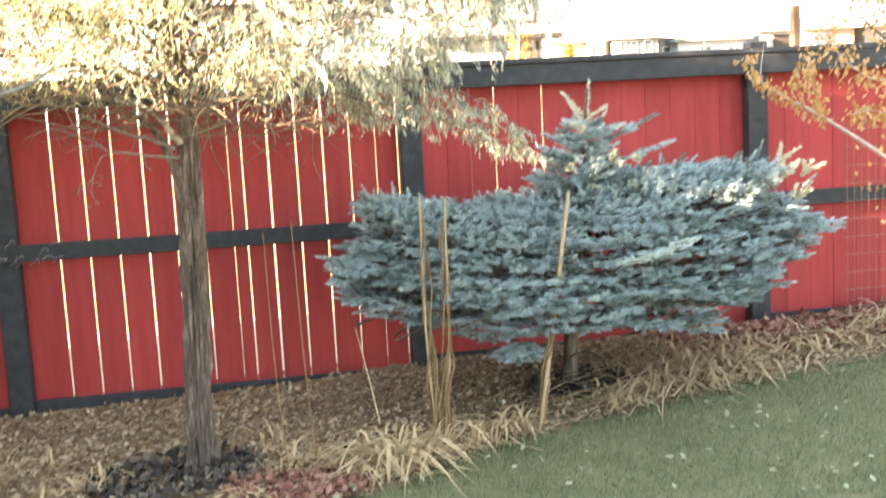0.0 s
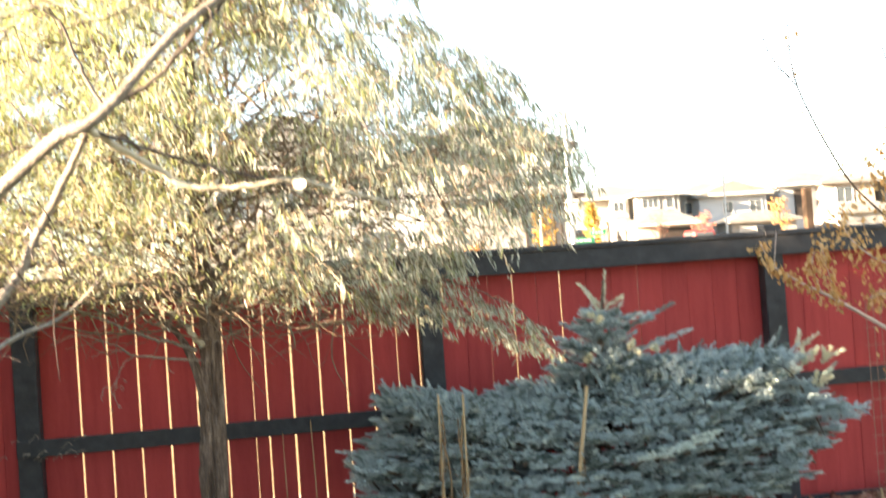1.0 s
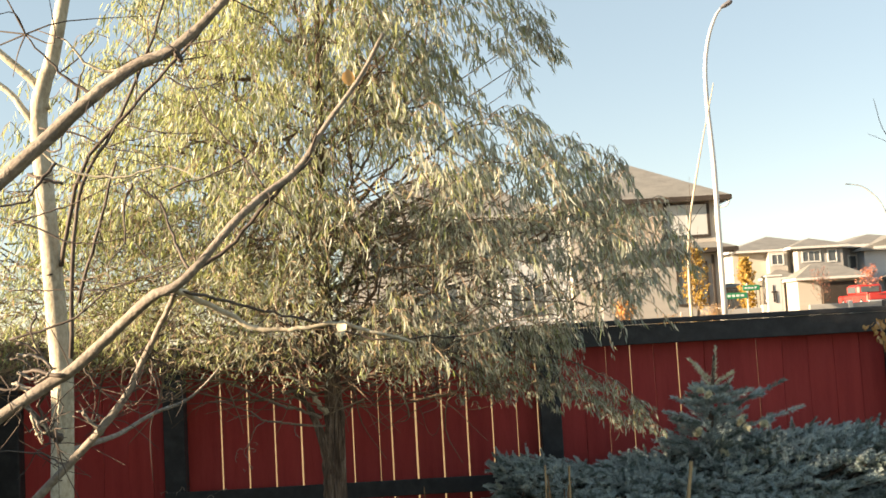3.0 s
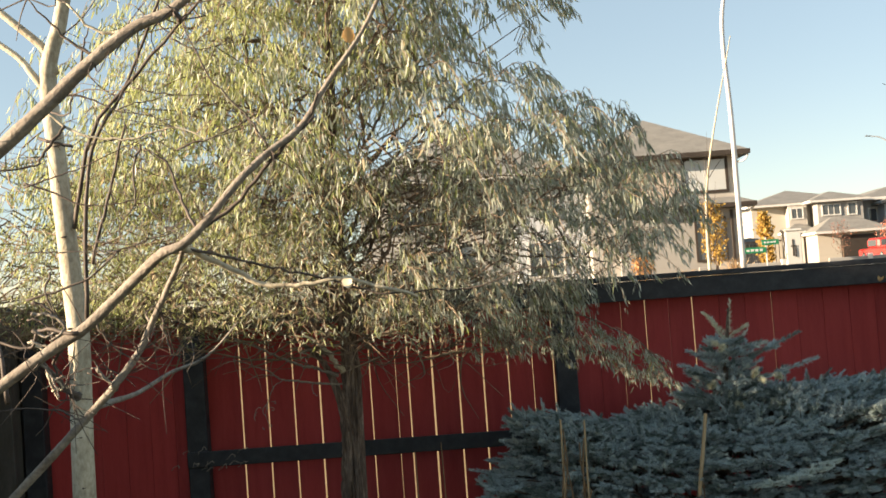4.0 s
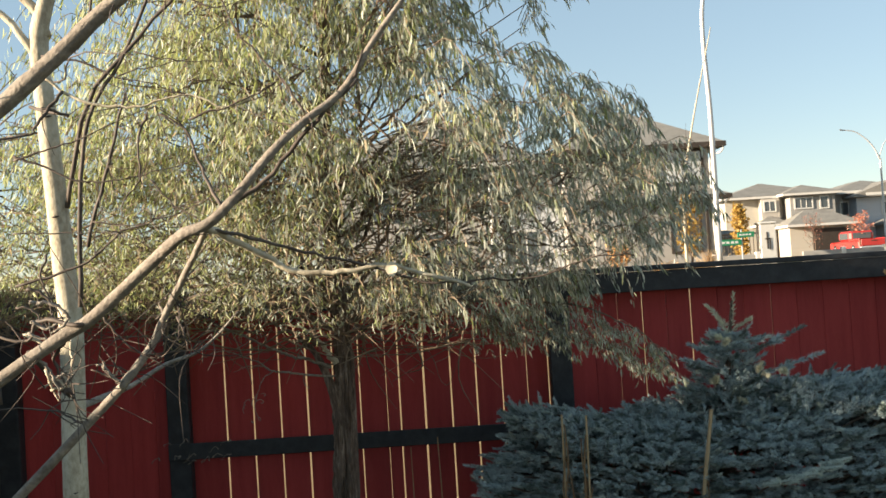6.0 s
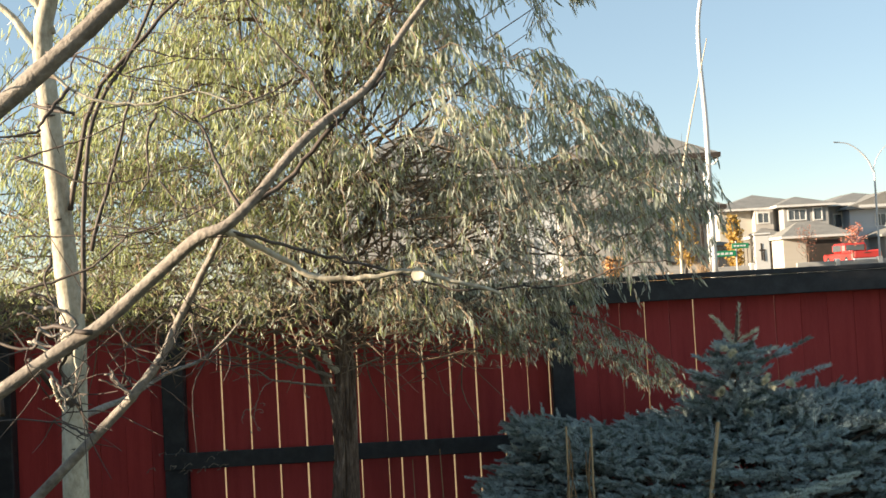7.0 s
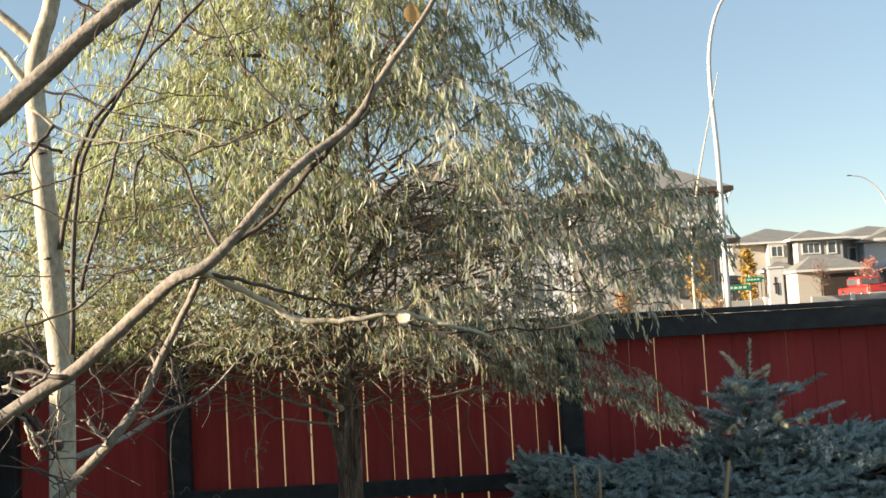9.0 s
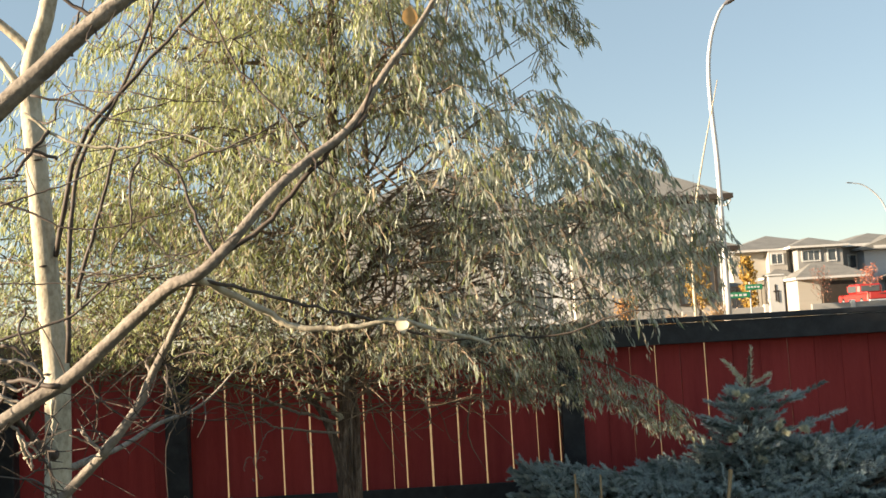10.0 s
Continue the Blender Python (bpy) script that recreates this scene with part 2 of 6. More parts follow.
M_METAL = mat("galvanised_steel", [(0.42, 0.43, 0.44), (0.5, 0.51, 0.52)], 6, 0.45, 0.05, metal=0.4)
M_WIRE = mat("rusty_wire", [(0.24, 0.13, 0.09), (0.36, 0.24, 0.18)], 30, 0.6, 0.0, metal=0.3)
M_LAMPHEAD = mat("lamp_head_grey", [(0.10, 0.10, 0.11), (0.16, 0.16, 0.17)], 6, 0.5, 0.0)
M_ROOF = mat("grey_shingles", [(0.15, 0.145, 0.135), (0.20, 0.195, 0.18), (0.25, 0.24, 0.22)], 1.2, 0.85, 0.4, (1, 1, 3), fine=9)
M_STUCCO = mat("beige_stucco", [(0.355, 0.33, 0.30), (0.405, 0.38, 0.345)], 1, 0.9, 0.1)
M_TAN = mat("tan_panel", [(0.37, 0.31, 0.262), (0.42, 0.355, 0.305)], 1, 0.85, 0.1)
M_GREYWALL = mat("grey_siding", [(0.27, 0.264, 0.25), (0.315, 0.308, 0.294)], 1, 0.85, 0.2, (0.2, 0.2, 4))
M_CREAMWALL = mat("cream_siding", [(0.385, 0.36, 0.31), (0.435, 0.41, 0.36)], 1, 0.85, 0.2, (0.2, 0.2, 4))
M_BLUEWALL = mat("pale_blue_siding", [(0.40, 0.425, 0.45), (0.46, 0.485, 0.51)], 1, 0.85, 0.2, (0.2, 0.2, 4))
M_TRIM = mat("white_trim", [(0.51, 0.503, 0.48), (0.57, 0.562, 0.54)], 2, 0.6, 0.0)
M_BROWNTRIM = mat("dark_brown_trim", [(0.03, 0.024, 0.02), (0.05, 0.04, 0.034)], 2, 0.6, 0.0)
M_GLASS = mat("window_glass", [(0.04, 0.05, 0.06), (0.09, 0.10, 0.11)], 0.6, 0.08, 0.0, spec=0.8)
# glass with a pale reflection put into its base colour
M_PALEGLASS = mat("pale_reflection_glass", [(0.40, 0.42, 0.42), (0.5, 0.52, 0.52)], 0.6, 0.12, 0.0, spec=0.7)
M_TRUCK = mat("red_car_paint", [(0.36, 0.028, 0.026), (0.42, 0.035, 0.03)], 2, 0.25, 0.0, spec=0.6)
M_TYRE = mat("tyre_rubber", [(0.015, 0.015, 0.016), (0.03, 0.03, 0.03)], 6, 0.8, 0.0)
M_SIGN = mat("green_sign", [(0.01, 0.16, 0.075), (0.015, 0.2, 0.10)], 3, 0.4, 0.0)
M_BROWNPOST = mat("weathered_brown_post", [(0.07, 0.04, 0.025), (0.13, 0.08, 0.05), (0.18, 0.12, 0.08)], 6, 0.8, 0.4, (4, 4, 0.6))


# ---- ground ----
def ground_z(x, y):
    x, y = np.asarray(x, float), np.asarray(y, float)
    yard = 0.06 + 0.036 * np.clip(x, -2, 6) + 0.012 * np.sin(1.7 * x) * np.cos(1.3 * y)
    t = np.clip((y - 9.4) / 17, 0, 1)
    rise = 1.62 * (t * t * (3 - 2 * t))
    t2 = np.clip((y - 28) / 60, 0, 1)
    return yard * np.clip(1 - (y - 7.2) / 4, 0, 1) * np.clip(1 - (np.abs(x) - 8) / 20, 0, 1) + rise + 0.33 * t2


def axis_steps(lo, hi, fine_lo, fine_hi, step):
    near = np.arange(fine_lo, fine_hi + 1e-6, step)
    right = fine_hi + (hi - fine_hi) * np.linspace(0, 1, 22)[1:] ** 2.4
    left = fine_lo - (fine_lo - lo) * np.linspace(0, 1, 22)[1:] ** 2.4
    return np.concatenate([left[::-1], near, right])


def sheet(xs, ys, lift, keep=None, bumpy=0.0):
    X, Y = np.meshgrid(xs, ys)
    Z = ground_z(X, Y) + lift
    if bumpy:
        Z = Z + bumpy * rng.normal(0, 1, Z.shape)
    s = Soup()
    nx = len(xs)
    f = [(j * nx + i, j * nx + i + 1, (j + 1) * nx + i + 1, (j + 1) * nx + i) for j in range(len(ys) - 1) for i in range(nx - 1)
         if keep is None or keep((xs[i] + xs[i + 1]) / 2, (ys[j] + ys[j + 1]) / 2)]
    s.add(np.stack([X, Y, Z], 2).reshape(-1, 3), f)
    return s


def lawn_edge(x):
    return np.interp(x, [-1.4, 0.4, 1.2, 1.7, 2.05, 2.84, 3.41, 4.37, 5.0, 7.0], [3.9, 4.45, 4.85, 5.05, 5.36, 5.62, 5.75, 5.94, 6.02, 6.2])


setting("ground", sheet(axis_steps(-700, 700, -3, 9, 0.4), axis_steps(-200, 1500, -2, 30, 0.4), -0.012), M_FIELD, "dry golden meadow ground rising gently to the street", "ground", smooth=True)
setting("lawn", sheet(np.arange(-1.4, 9.01, 0.1), np.arange(-6, 6.8, 0.1), 0.0, lambda x, y: y < lawn_edge(x)), M_TURF, "green backyard lawn turf", "lawn", smooth=True)
setting("garden_bed", sheet(np.arange(-1.4, 9.01, 0.06), np.arange(3.8, 7.25, 0.06), 0.008, lambda x, y: y > lawn_edge(x) - 0.03, 0.007), M_SOIL, "mulched garden bed along the fence", "garden bed", smooth=True)
setting("pavement", sheet(np.arange(-30, 40.1, 1.0), np.arange(7.5, 10.01, 0.25), 0.012), M_PATH, "pale sandy path behind the fence", "pavement")
setting("road", sheet(np.arange(-120, 160.1, 4), np.arange(35, 43.1, 1.0), 0.02), M_ASPH, "grey asphalt street", "road")

# ---- fence ----
FY = 7.2


def fence_section(x_post, x_end, gaps, z_bot, z_cap, label, rail=True):
    """A post at x_post, boards from it to x_end with gaps at the given places, mid rail, kick board and cap."""
    f = thing("fence", (x_post, FY, z_bot), label, "fence", "fence sections along the bed")
    part("post", bevelled_box((x_post, FY - 0.11, z_bot - 0.25), (x_post + 0.135, FY - 0.012, z_cap - 0.005), 0.006), M_DARK, f)
    x0 = x_post + 0.135
    if rail:
        part("rail", bevelled_box((x_post + 0.001, FY - 0.128, 0.985), (x_end - 0.001, FY - 0.1125, 1.085), 0.004), M_DARK, f, "charcoal middle rail")
    part("kick_board", bevelled_box((x0, FY - 0.055, z_bot - 0.12), (x_end, FY - 0.014, z_bot + 0.025), 0.004), M_DARK, f)
    part("cap_board", bevelled_box((x_post + 0.001, FY - 0.135, z_cap - 0.128), (x_end - 0.001, FY - 0.1125, z_cap - 0.002), 0.004), M_DARK, f)
    part("cap", bevelled_box((x_post + 0.001, FY - 0.15, z_cap), (x_end - 0.001, FY + 0.05, z_cap + 0.034), 0.005), M_DARK, f)
    edges = [x0 - 0.05] + sorted(g for g, w in gaps) + [x_end + 0.045]
    width = {g: w * 0.82 for g, w in gaps}
    for i, (a, b) in enumerate(zip(edges, edges[1:])):
        la = a + width.get(a, 0.0) / 2
        rb = b - width.get(b, 0.0) / 2
        yy = FY + rng.uniform(-0.002, 0.002)
        part("board", bevelled_box((la, yy - 0.010, z_bot + 0.0), (rb, yy + 0.010, z_cap - 0.03), 0.0025), M_RED, f)
    return f


fence_section(-1.40, -0.345, [(-1.09, 0.0015), (-0.93, 0.001), (-0.76, 0.0015), (-0.60, 0.001), (-0.44, 0.001), (-0.349, 0.006)], 0.08, 2.05, "tight red board fence section with charcoal post and cap", rail=False)
fence_section(-0.345, 2.07, [(0.005, 0.014), (0.178, 0.013), (0.350, 0.013), (0.522, 0.015), (0.690, 0.012), (0.857, 0.010), (1.026, 0.005), (1.108, 0.011), (1.266, 0.015),
                             (1.437, 0.012), (1.60, 0.012), (1.765, 0.010), (1.925, 0.006), (2.062, 0.009)], 0.11, 1.985, "gapped red board fence section with charcoal frame")
fence_section(2.07, 4.345, [(2.37, 0.0015), (2.527, 0.0045), (2.687, 0.008), (2.84, 0.0042), (2.998, 0.011), (3.17, 0.001), (3.34, 0.001), (3.516, 0.006), (3.68, 0.001), (3.85, 0.001), (4.02, 0.001), (4.19, 0.001)],
              0.17, 1.985, "red board fence section with few gaps and charcoal frame")
fence_section(4.345, 6.745, [(4.645 + 0.17 * i, 0.001) for i in range(12)], 0.24, 1.985, "tight red board fence section with charcoal post and rail")
fence_section(6.745, 9.145, [(7.045 + 0.17 * i, 0.001) for i in range(12)], 0.27, 1.985, "tight red board fence section with charcoal post and rail")

# post tops standing above the cap
side = thing("side_fence", (-1.5, 2.0, 0.0), "weathered grey-brown board fence running towards the house", "fence")
part("board", bevelled_box((-1.575, 6.97, 0.05), (-1.56, 7.22, 1.93), 0.003), M_GREYPAINT, side)
part("board", bevelled_box((-1.559, 7.19, 0.05), (-1.40, 7.21, 1.95), 0.003), M_GREYPAINT, side)
for k in range(5):
    y0 = 7.05 - 2.4 * k
    part("post", bevelled_box((-1.56, y0 - 0.07, -0.2), (-1.42, y0 + 0.07, 2.10), 0.006), M_GREYPAINT, side)
    if k < 4:
        for j in range(13):
            part("board", bevelled_box((-1.575, y0 - 0.09 - 0.178 * j - 0.17, 0.05), (-1.56, y0 - 0.09 - 0.178 * j, 1.93), 0.003), M_GREYPAINT, side)
        part("rail", bevelled_box((-1.558, y0 - 2.33, 0.98), (-1.52, y0 - 0.072, 1.07), 0.004), M_GREYPAINT, side)
        part("cap_board", bevelled_box((-1.556, y0 - 2.33, 1.90), (-1.50, y0 - 0.072, 2.04), 0.004), M_GREYPAINT, side)
tp = thing("post_block", (4.41, FY, 2.02), "charcoal post block standing on the fence cap", "post")
part("block", bevelled_box((4.365, FY - 0.10, 2.0195), (4.485, FY - 0.0, 2.06), 0.005), M_DARK, tp)
bp_ = thing("timber_post", (4.80, 7.36, 0.2), "weathered brown timber post behind the fence", "post")
part("shaft", bevelled_box((4.785, 7.32, 0.0), (4.838, 7.375, 2.30), 0.006), M_BROWNPOST, bp_)


# ---- plants ----
LEAF_V = [(0, 0, 0), (-0.075, 0.015, 0.42), (0.075, 0.015, 0.42), (0, -0.01, 0.42), (0, 0.02, 1.0)]
LEAF_F = [(0, 3, 1), (0, 2, 3), (1, 3, 4), (3, 2, 4)]
BROAD_V = [(0, 0, 0), (-0.33, 0.06, 0.45), (0.33, 0.06, 0.45), (0, -0.02, 0.5), (0.02, 0.1, 1.0)]


OVAL_V = [(0, 0, 0), (-0.25, 0.05, 0.15), (-0.4, 0.10, 0.42), (-0.3, 0.1, 0.75), (0.03, 0.06, 1.0), (0.3, 0.1, 0.75), (0.4, 0.10, 0.42), (0.25, 0.05, 0.15), (0, -0.03, 0.45)]
OVAL_F = [(0, 8, 1), (1, 8, 2), (2, 8, 3), (3, 8, 4), (4, 8, 5), (5, 8, 6), (6, 8, 7), (7, 8, 0)]


def crown_reach(z, ca):
    """Horizontal reach of the crown at height z, towards the side whose cosine is ca."""
    left = np.interp(z, [1.5, 1.8, 2.3, 2.7, 3.0, 3.2, 3.43, 3.75, 4.1, 4.6], [1.5, 1.6, 1.72, 1.68, 1.6, 1.5, 1.25, 1.02, 0.7, 0.05])
    right = np.interp(z, [1.5, 1.7, 1.85, 1.98, 2.08, 2.25, 2.43, 2.6, 2.8, 2.92, 3.05, 3.18, 3.28, 3.38, 3.54, 3.75, 4.0, 4.3, 4.6], [0.9, 1.0, 1.2, 1.22, 1.62, 1.80, 1.86, 1.70, 1.42, 1.3, 1.1, 0.88, 0.82, 0.98, 1.14, 1.06, 0.85, 0.5, 0.05])
    k = 0.5 + 0.5 * np.clip(ca * 1.6, -1, 1)
    return left * (1 - k) + right * k


def crown_foot(x):
    """Height of the ragged underside of the crown."""
    return float(np.interp(x, [-1.5, 0.0, 0.38, 0.83, 1.2, 1.5, 1.9], [1.93, 1.87, 1.80, 1.72, 1.69, 1.65, 1.62]))


LOW_HOLES = ((1.905, 2.42, 0.075), (1.86, 2.25, 0.06), (1.96, 2.17, 0.05), (1.76, 2.66, 0.05), (1.67, 2.56, 0.06), (1.28, 2.47, 0.065), (1.53, 2.26, 0.055), (2.25, 2.08, 0.05), (1.4, 2.62, 0.04), (1.1, 2.2, 0.05), (0.62, 2.5, 0.05), (0.35, 2.25, 0.04))


def in_hole(a):
    """Openings in the crown that let the sky through."""
    for x, z, r in ((0.70, 2.97, 0.09), (0.965, 2.85, 0.12), (1.05, 2.73, 0.10), (1.17, 2.79, 0.12), (1.50, 2.83, 0.11), (0.24, 2.97, 0.09), (1.36, 2.87, 0.07)) + LOW_HOLES:
        if math.hypot(a[0] - x + 0.08 * (a[1] - 5.6), (a[2] - z) * 1.2) < r:
            return True
    return False


CURVED_V = [(0, 0, 0), (-0.06, 0.0, 0.30), (0.06, 0.0, 0.30), (-0.054, 0.05, 0.66), (0.054, 0.05, 0.66), (0, 0.17, 1.0)]
BROADER_V = [(x * 1.2, y, z) for x, y, z in CURVED_V]
CURVED_F = [(0, 2, 1), (1, 2, 4), (1, 4, 3), (3, 4, 5)]


def silver_tree():
    cx, cy = 0.88, 5.6
    tree = thing("tree", (0.86, 5.6, 0.1), "silvery narrow-leaved tree with rough brown trunk and drooping twigs", "tree")
    trunk = Soup()
    tp = smooth_path([(0.845, 5.6, 0.02), (0.852, 5.6, 0.45), (0.872, 5.6, 1.0), (0.882, 5.6, 1.4), (0.90, 5.6, 1.75), (0.88, 5.6, 2.0), (0.87, 5.6, 2.43), (0.875, 5.58, 2.75), (0.90, 5.58, 3.2), (0.91, 5.6, 3.8), (0.9, 5.6, 4.4)], 150)
    trunk.tube(tp, [0.076, 0.058, 0.053, 0.049, 0.038, 0.030, 0.028, 0.021, 0.017, 0.012, 0.005], 40, ridge=0.32)
    part("trunk", trunk, M_TRUNK, tree, "rough furrowed bark")
    limbs, twigs, fine = Soup(), Soup(), Soup()
    sprays = []

    def reach_of(a):
        dx, dy = a[0] - cx, (a[1] - cy) / 0.68
        r = math.hypot(dx, dy)
        return r / crown_reach(a[2], dx / (r + 1e-6))

    def limb(pts, r0, wobble=0.006):
        p = smooth_path(pts, 8 * len(pts))
        p[1:] += np.cumsum(rng.normal(0, wobble, (len(p) - 1, 3)), 0)
        limbs.tube(p, [r0, r0 * 0.62, r0 * 0.3, 0.003], 7, rough=0.07)
        return p

    def side_twigs(p, axis, n):
        for j in range(n):
            b = p[int(rng.uniform(0.2, 1.0) * (len(p) - 1))]
            d = axis * 0.5 + rng.normal(0, 0.6, 3) * np.array((1, 0.75, 0.5))
            d[2] += 0.12
            d /= np.linalg.norm(d)
            ln = rng.uniform(0.25, 0.65)
            q = smooth_path([b, b + d * ln * 0.5 + np.array((0, 0, 0.05)) + rng.normal(0, 0.03, 3), b + d * ln - np.array((0, 0, 0.06))], 9)
            if reach_of(q[-1]) > 0.93 or in_hole(q[-1]) or q[-1][2] < crown_foot(q[-1][0]) + 0.08:
                continue
            twigs.tube(q, [0.0052, 0.0018], 4, cap=False)
            for k in range(4):
                sprays.append((q[rng.integers(3, 9)], d))

    # limbs with a bend of their own
    for pts, r in (([(0.90, 5.6, 1.86), (0.82, 5.55, 2.10), (0.66, 5.5, 2.26), (0.54, 5.5, 2.42), (0.30, 5.5, 2.68), (0.08, 5.5, 3.0)], 0.024), ([(0.91, 5.58, 1.80), (1.18, 5.45, 2.12), (1.5, 5.4, 2.24), (1.78, 5.4, 2.16), (2.25, 5.45, 2.12)], 0.016),
                   ([(0.88, 5.6, 2.1), (1.05, 5.55, 2.36), (1.22, 5.5, 2.50), (1.44, 5.5, 2.46), (1.9, 5.5, 2.56)], 0.015), ([(0.89, 5.6, 1.78), (0.55, 5.45, 1.98), (0.1, 5.4, 2.05), (-0.6, 5.4, 2.02), (-1.3, 5.5, 2.1)], 0.017),
                   ([(0.875, 5.6, 2.3), (0.98, 5.55, 2.62), (1.16, 5.5, 2.86), (1.3, 5.5, 3.1), (1.55, 5.5, 3.45)], 0.014), ([(0.87, 5.6, 2.4), (0.72, 5.55, 2.66), (0.62, 5.5, 3.0), (0.4, 5.5, 3.4)], 0.014),
                   ([(0.90, 5.62, 1.9), (1.2, 5.7, 2.2), (1.7, 5.75, 2.42), (2.1, 5.7, 2.45)], 0.015), ([(0.89, 5.62, 2.0), (0.5, 5.8, 2.3), (0.0, 5.9, 2.45), (-0.6, 5.9, 2.5)], 0.016)):
        p = limb(pts, r)
        axis = np.array(pts[-1]) - np.array(pts[0])
        side_twigs(p, axis / np.linalg.norm(axis), 16)
    for i in range(30):
        zs = 1.95 + 2.2 * (i / 30) ** 1.1
        az = i * 2.39996 + 0.5
        ze = zs + rng.uniform(0.05, 0.6) * (1.0 if zs > 2.2 else 0.8)
        r = crown_reach(ze, math.cos(az)) * rng.uniform(0.6, 0.86)
        e = np.array((cx + r * math.cos(az), cy + 0.68 * r * math.sin(az), ze - 0.12))
        s = tp[np.argmin(np.abs(tp[:, 2] - zs))]
        mid = s + (e - s) * 0.5 + np.array((0, 0, rng.uniform(0.08, 0.3))) + rng.normal(0, 0.09, 3)
        p = limb([s, s + (mid - s) * 0.5 + rng.normal(0, 0.05, 3), mid, mid + (e - mid) * 0.55 + rng.normal(0, 0.08, 3), e], np.interp(zs, [1.6, 4.7], [0.0145, 0.007]))
        side_twigs(p, (e - s) / np.linalg.norm(e - s), 12)
    # crooked bare boughs in the lower crown
    for i in range(26):
        az = i * 2.39996 + 1.3
        s = tp[np.argmin(np.abs(tp[:, 2] - rng.uniform(1.78, 2.5)))]
        r = rng.uniform(0.55, 1.35) * (0.85 if math.cos(az) > 0 else 1.1)
        e = np.array((cx + r * math.cos(az), cy + 0.6 * r * math.sin(az), s[2] + rng.uniform(0.0, 0.55)))
        w = [s + (e - s) * f + rng.normal(0, 0.055, 3) * (0.3 < f < 0.95) + np.array((0, 0, 0.22 * math.sin(3.14 * f) * rng.uniform(-0.2, 1))) for f in (0, 0.22, 0.45, 0.68, 1.0)]
        p = smooth_path(w, 26)
        limbs.tube(p + np.cumsum(rng.normal(0, 0.0045, p.shape), 0), [rng.uniform(0.009, 0.013), 0.007, 0.0025], 6, rough=0.08)
        for j in range(6):
            b = p[rng.integers(8, 25)]
            d = (e - s) / np.linalg.norm(e - s) + rng.normal(0, 0.7, 3)
            d = d / np.linalg.norm(d) * rng.uniform(0.15, 0.4)
            twigs.tube(smooth_path([b, b + d * 0.5 + rng.normal(0, 0.025, 3), b + d], 8), [0.004, 0.0014], 4, cap=False)
    # sprays through the body of the crown, in clumps
    for k in range(8600):
        z = rng.uniform(1.85, 4.45) if k % 3 else rng.uniform(1.85, 2.8)
        a0, rr = rng.uniform(0, 6.283), math.sqrt(rng.uniform(0.03, 1)) * 0.96
        r = crown_reach(z, math.cos(a0)) * rr
        a = np.array((cx + r * math.cos(a0), cy + 0.68 * r * math.sin(a0), z))
        clump = 0.55 * noise.noise(Vector((a[0] * 2.3, a[1] * 2.3, a[2] * 2.7))) + 0.9 * noise.noise(Vector((a[0] * 6.0, a[1] * 6.0, a[2] * 6.5)))
        if clump < np.interp(a[0], [0.1, 0.5, 0.9, 1.5, 1.8, 2.1], [-0.02, 0.06, 0.13, 0.13, 0.05, -0.05]) + (0.09 if a[2] > 2.9 and a[0] < 0.7 else 0.0) + (0.16 if a[2] < 2.3 and a[0] < 1.0 else 0.0) or (rr > 0.86 and rng.uniform() < 0.3):
            continue
        sprays.append((a, np.array((math.cos(a0), math.sin(a0), 0.0))))
    L0, LD, LS = [], [], []

    def spray(a, h, ln, drop, leaf, gap, spread, off, rise=0.03):
        """A thin arching twig with leaves hung along it."""
        q = smooth_path([a, a + h * ln * 0.45 + np.array((0, 0, rise)), a + h * ln * 0.8 - np.array((0, 0, ln * drop * 0.4)), a + h * ln - np.array((0, 0, ln * drop))], 8)
        low = crown_foot(q[-1][0]) + rng.uniform(-0.03, 0.14)
        if q[-1][2] - leaf < low and off > 0.009:
            q[:, 2] += low + leaf - q[-1][2]
        fine.tube(q, [0.0024, 0.001], 3, cap=False)
        n = max(6, int(ln / gap))
        t = np.sort(rng.uniform(0.04, 1.0, n)) * 6.999
        i = t.astype(int)
        L0.append(q[i] + (q[i + 1] - q[i]) * (t - i)[:, None] + rng.normal(0, off, (n, 3)))
        LD.append(np.column_stack([rng.normal(0, spread, n) + 0.3 * h[0], rng.normal(0, spread, n) + 0.3 * h[1], -rng.uniform(0.7, 1.2, n)]))
        LS.append(leaf * rng.uniform(0.65, 1.25, n))

    for a, d in sprays:
        rf = reach_of(a)
        if rf > 1.0 or in_hole(a):
            continue
        h = np.array((d[0], d[1], 0)) * 0.6 + rng.normal(0, 0.6, 3)
        h[2] = 0
        h /= np.linalg.norm(h) + 1e-6
        fringe = rf > 0.66 and a[0] > 1.1
        leaf = np.interp(a[2], [2.0, 2.45, 2.8], [0.036, 0.044, 0.054]) * (1.2 if fringe else 1.0) * (0.92 if a[0] < 0.6 else 1.0)
        spread = 0.22 if fringe else np.interp(a[2], [2.1, 2.8], [0.7, 0.26])
        spray(a, h, rng.uniform(0.10, 0.28), rng.uniform(0.2, 0.9) if a[2] > 2.5 else rng.uniform(0.0, 0.7), leaf, 0.0105 if a[0] > 1.0 else 0.0078, spread, 0.010 if fringe else 0.026)
    # sprays that stand out beyond the crown's edge and hang their leaves
    for k in range(150):
        az = rng.uniform(-1.1, 1.1) if k % 4 else rng.uniform(2.2, 4.0)
        z = rng.choice([rng.uniform(2.05, 3.1), rng.uniform(3.4, 4.0)], p=[0.7, 0.3])
        r = crown_reach(z, math.cos(az)) * rng.uniform(0.86, 0.97)
        a = np.array((cx + r * math.cos(az), cy + 0.68 * r * math.sin(az), z))
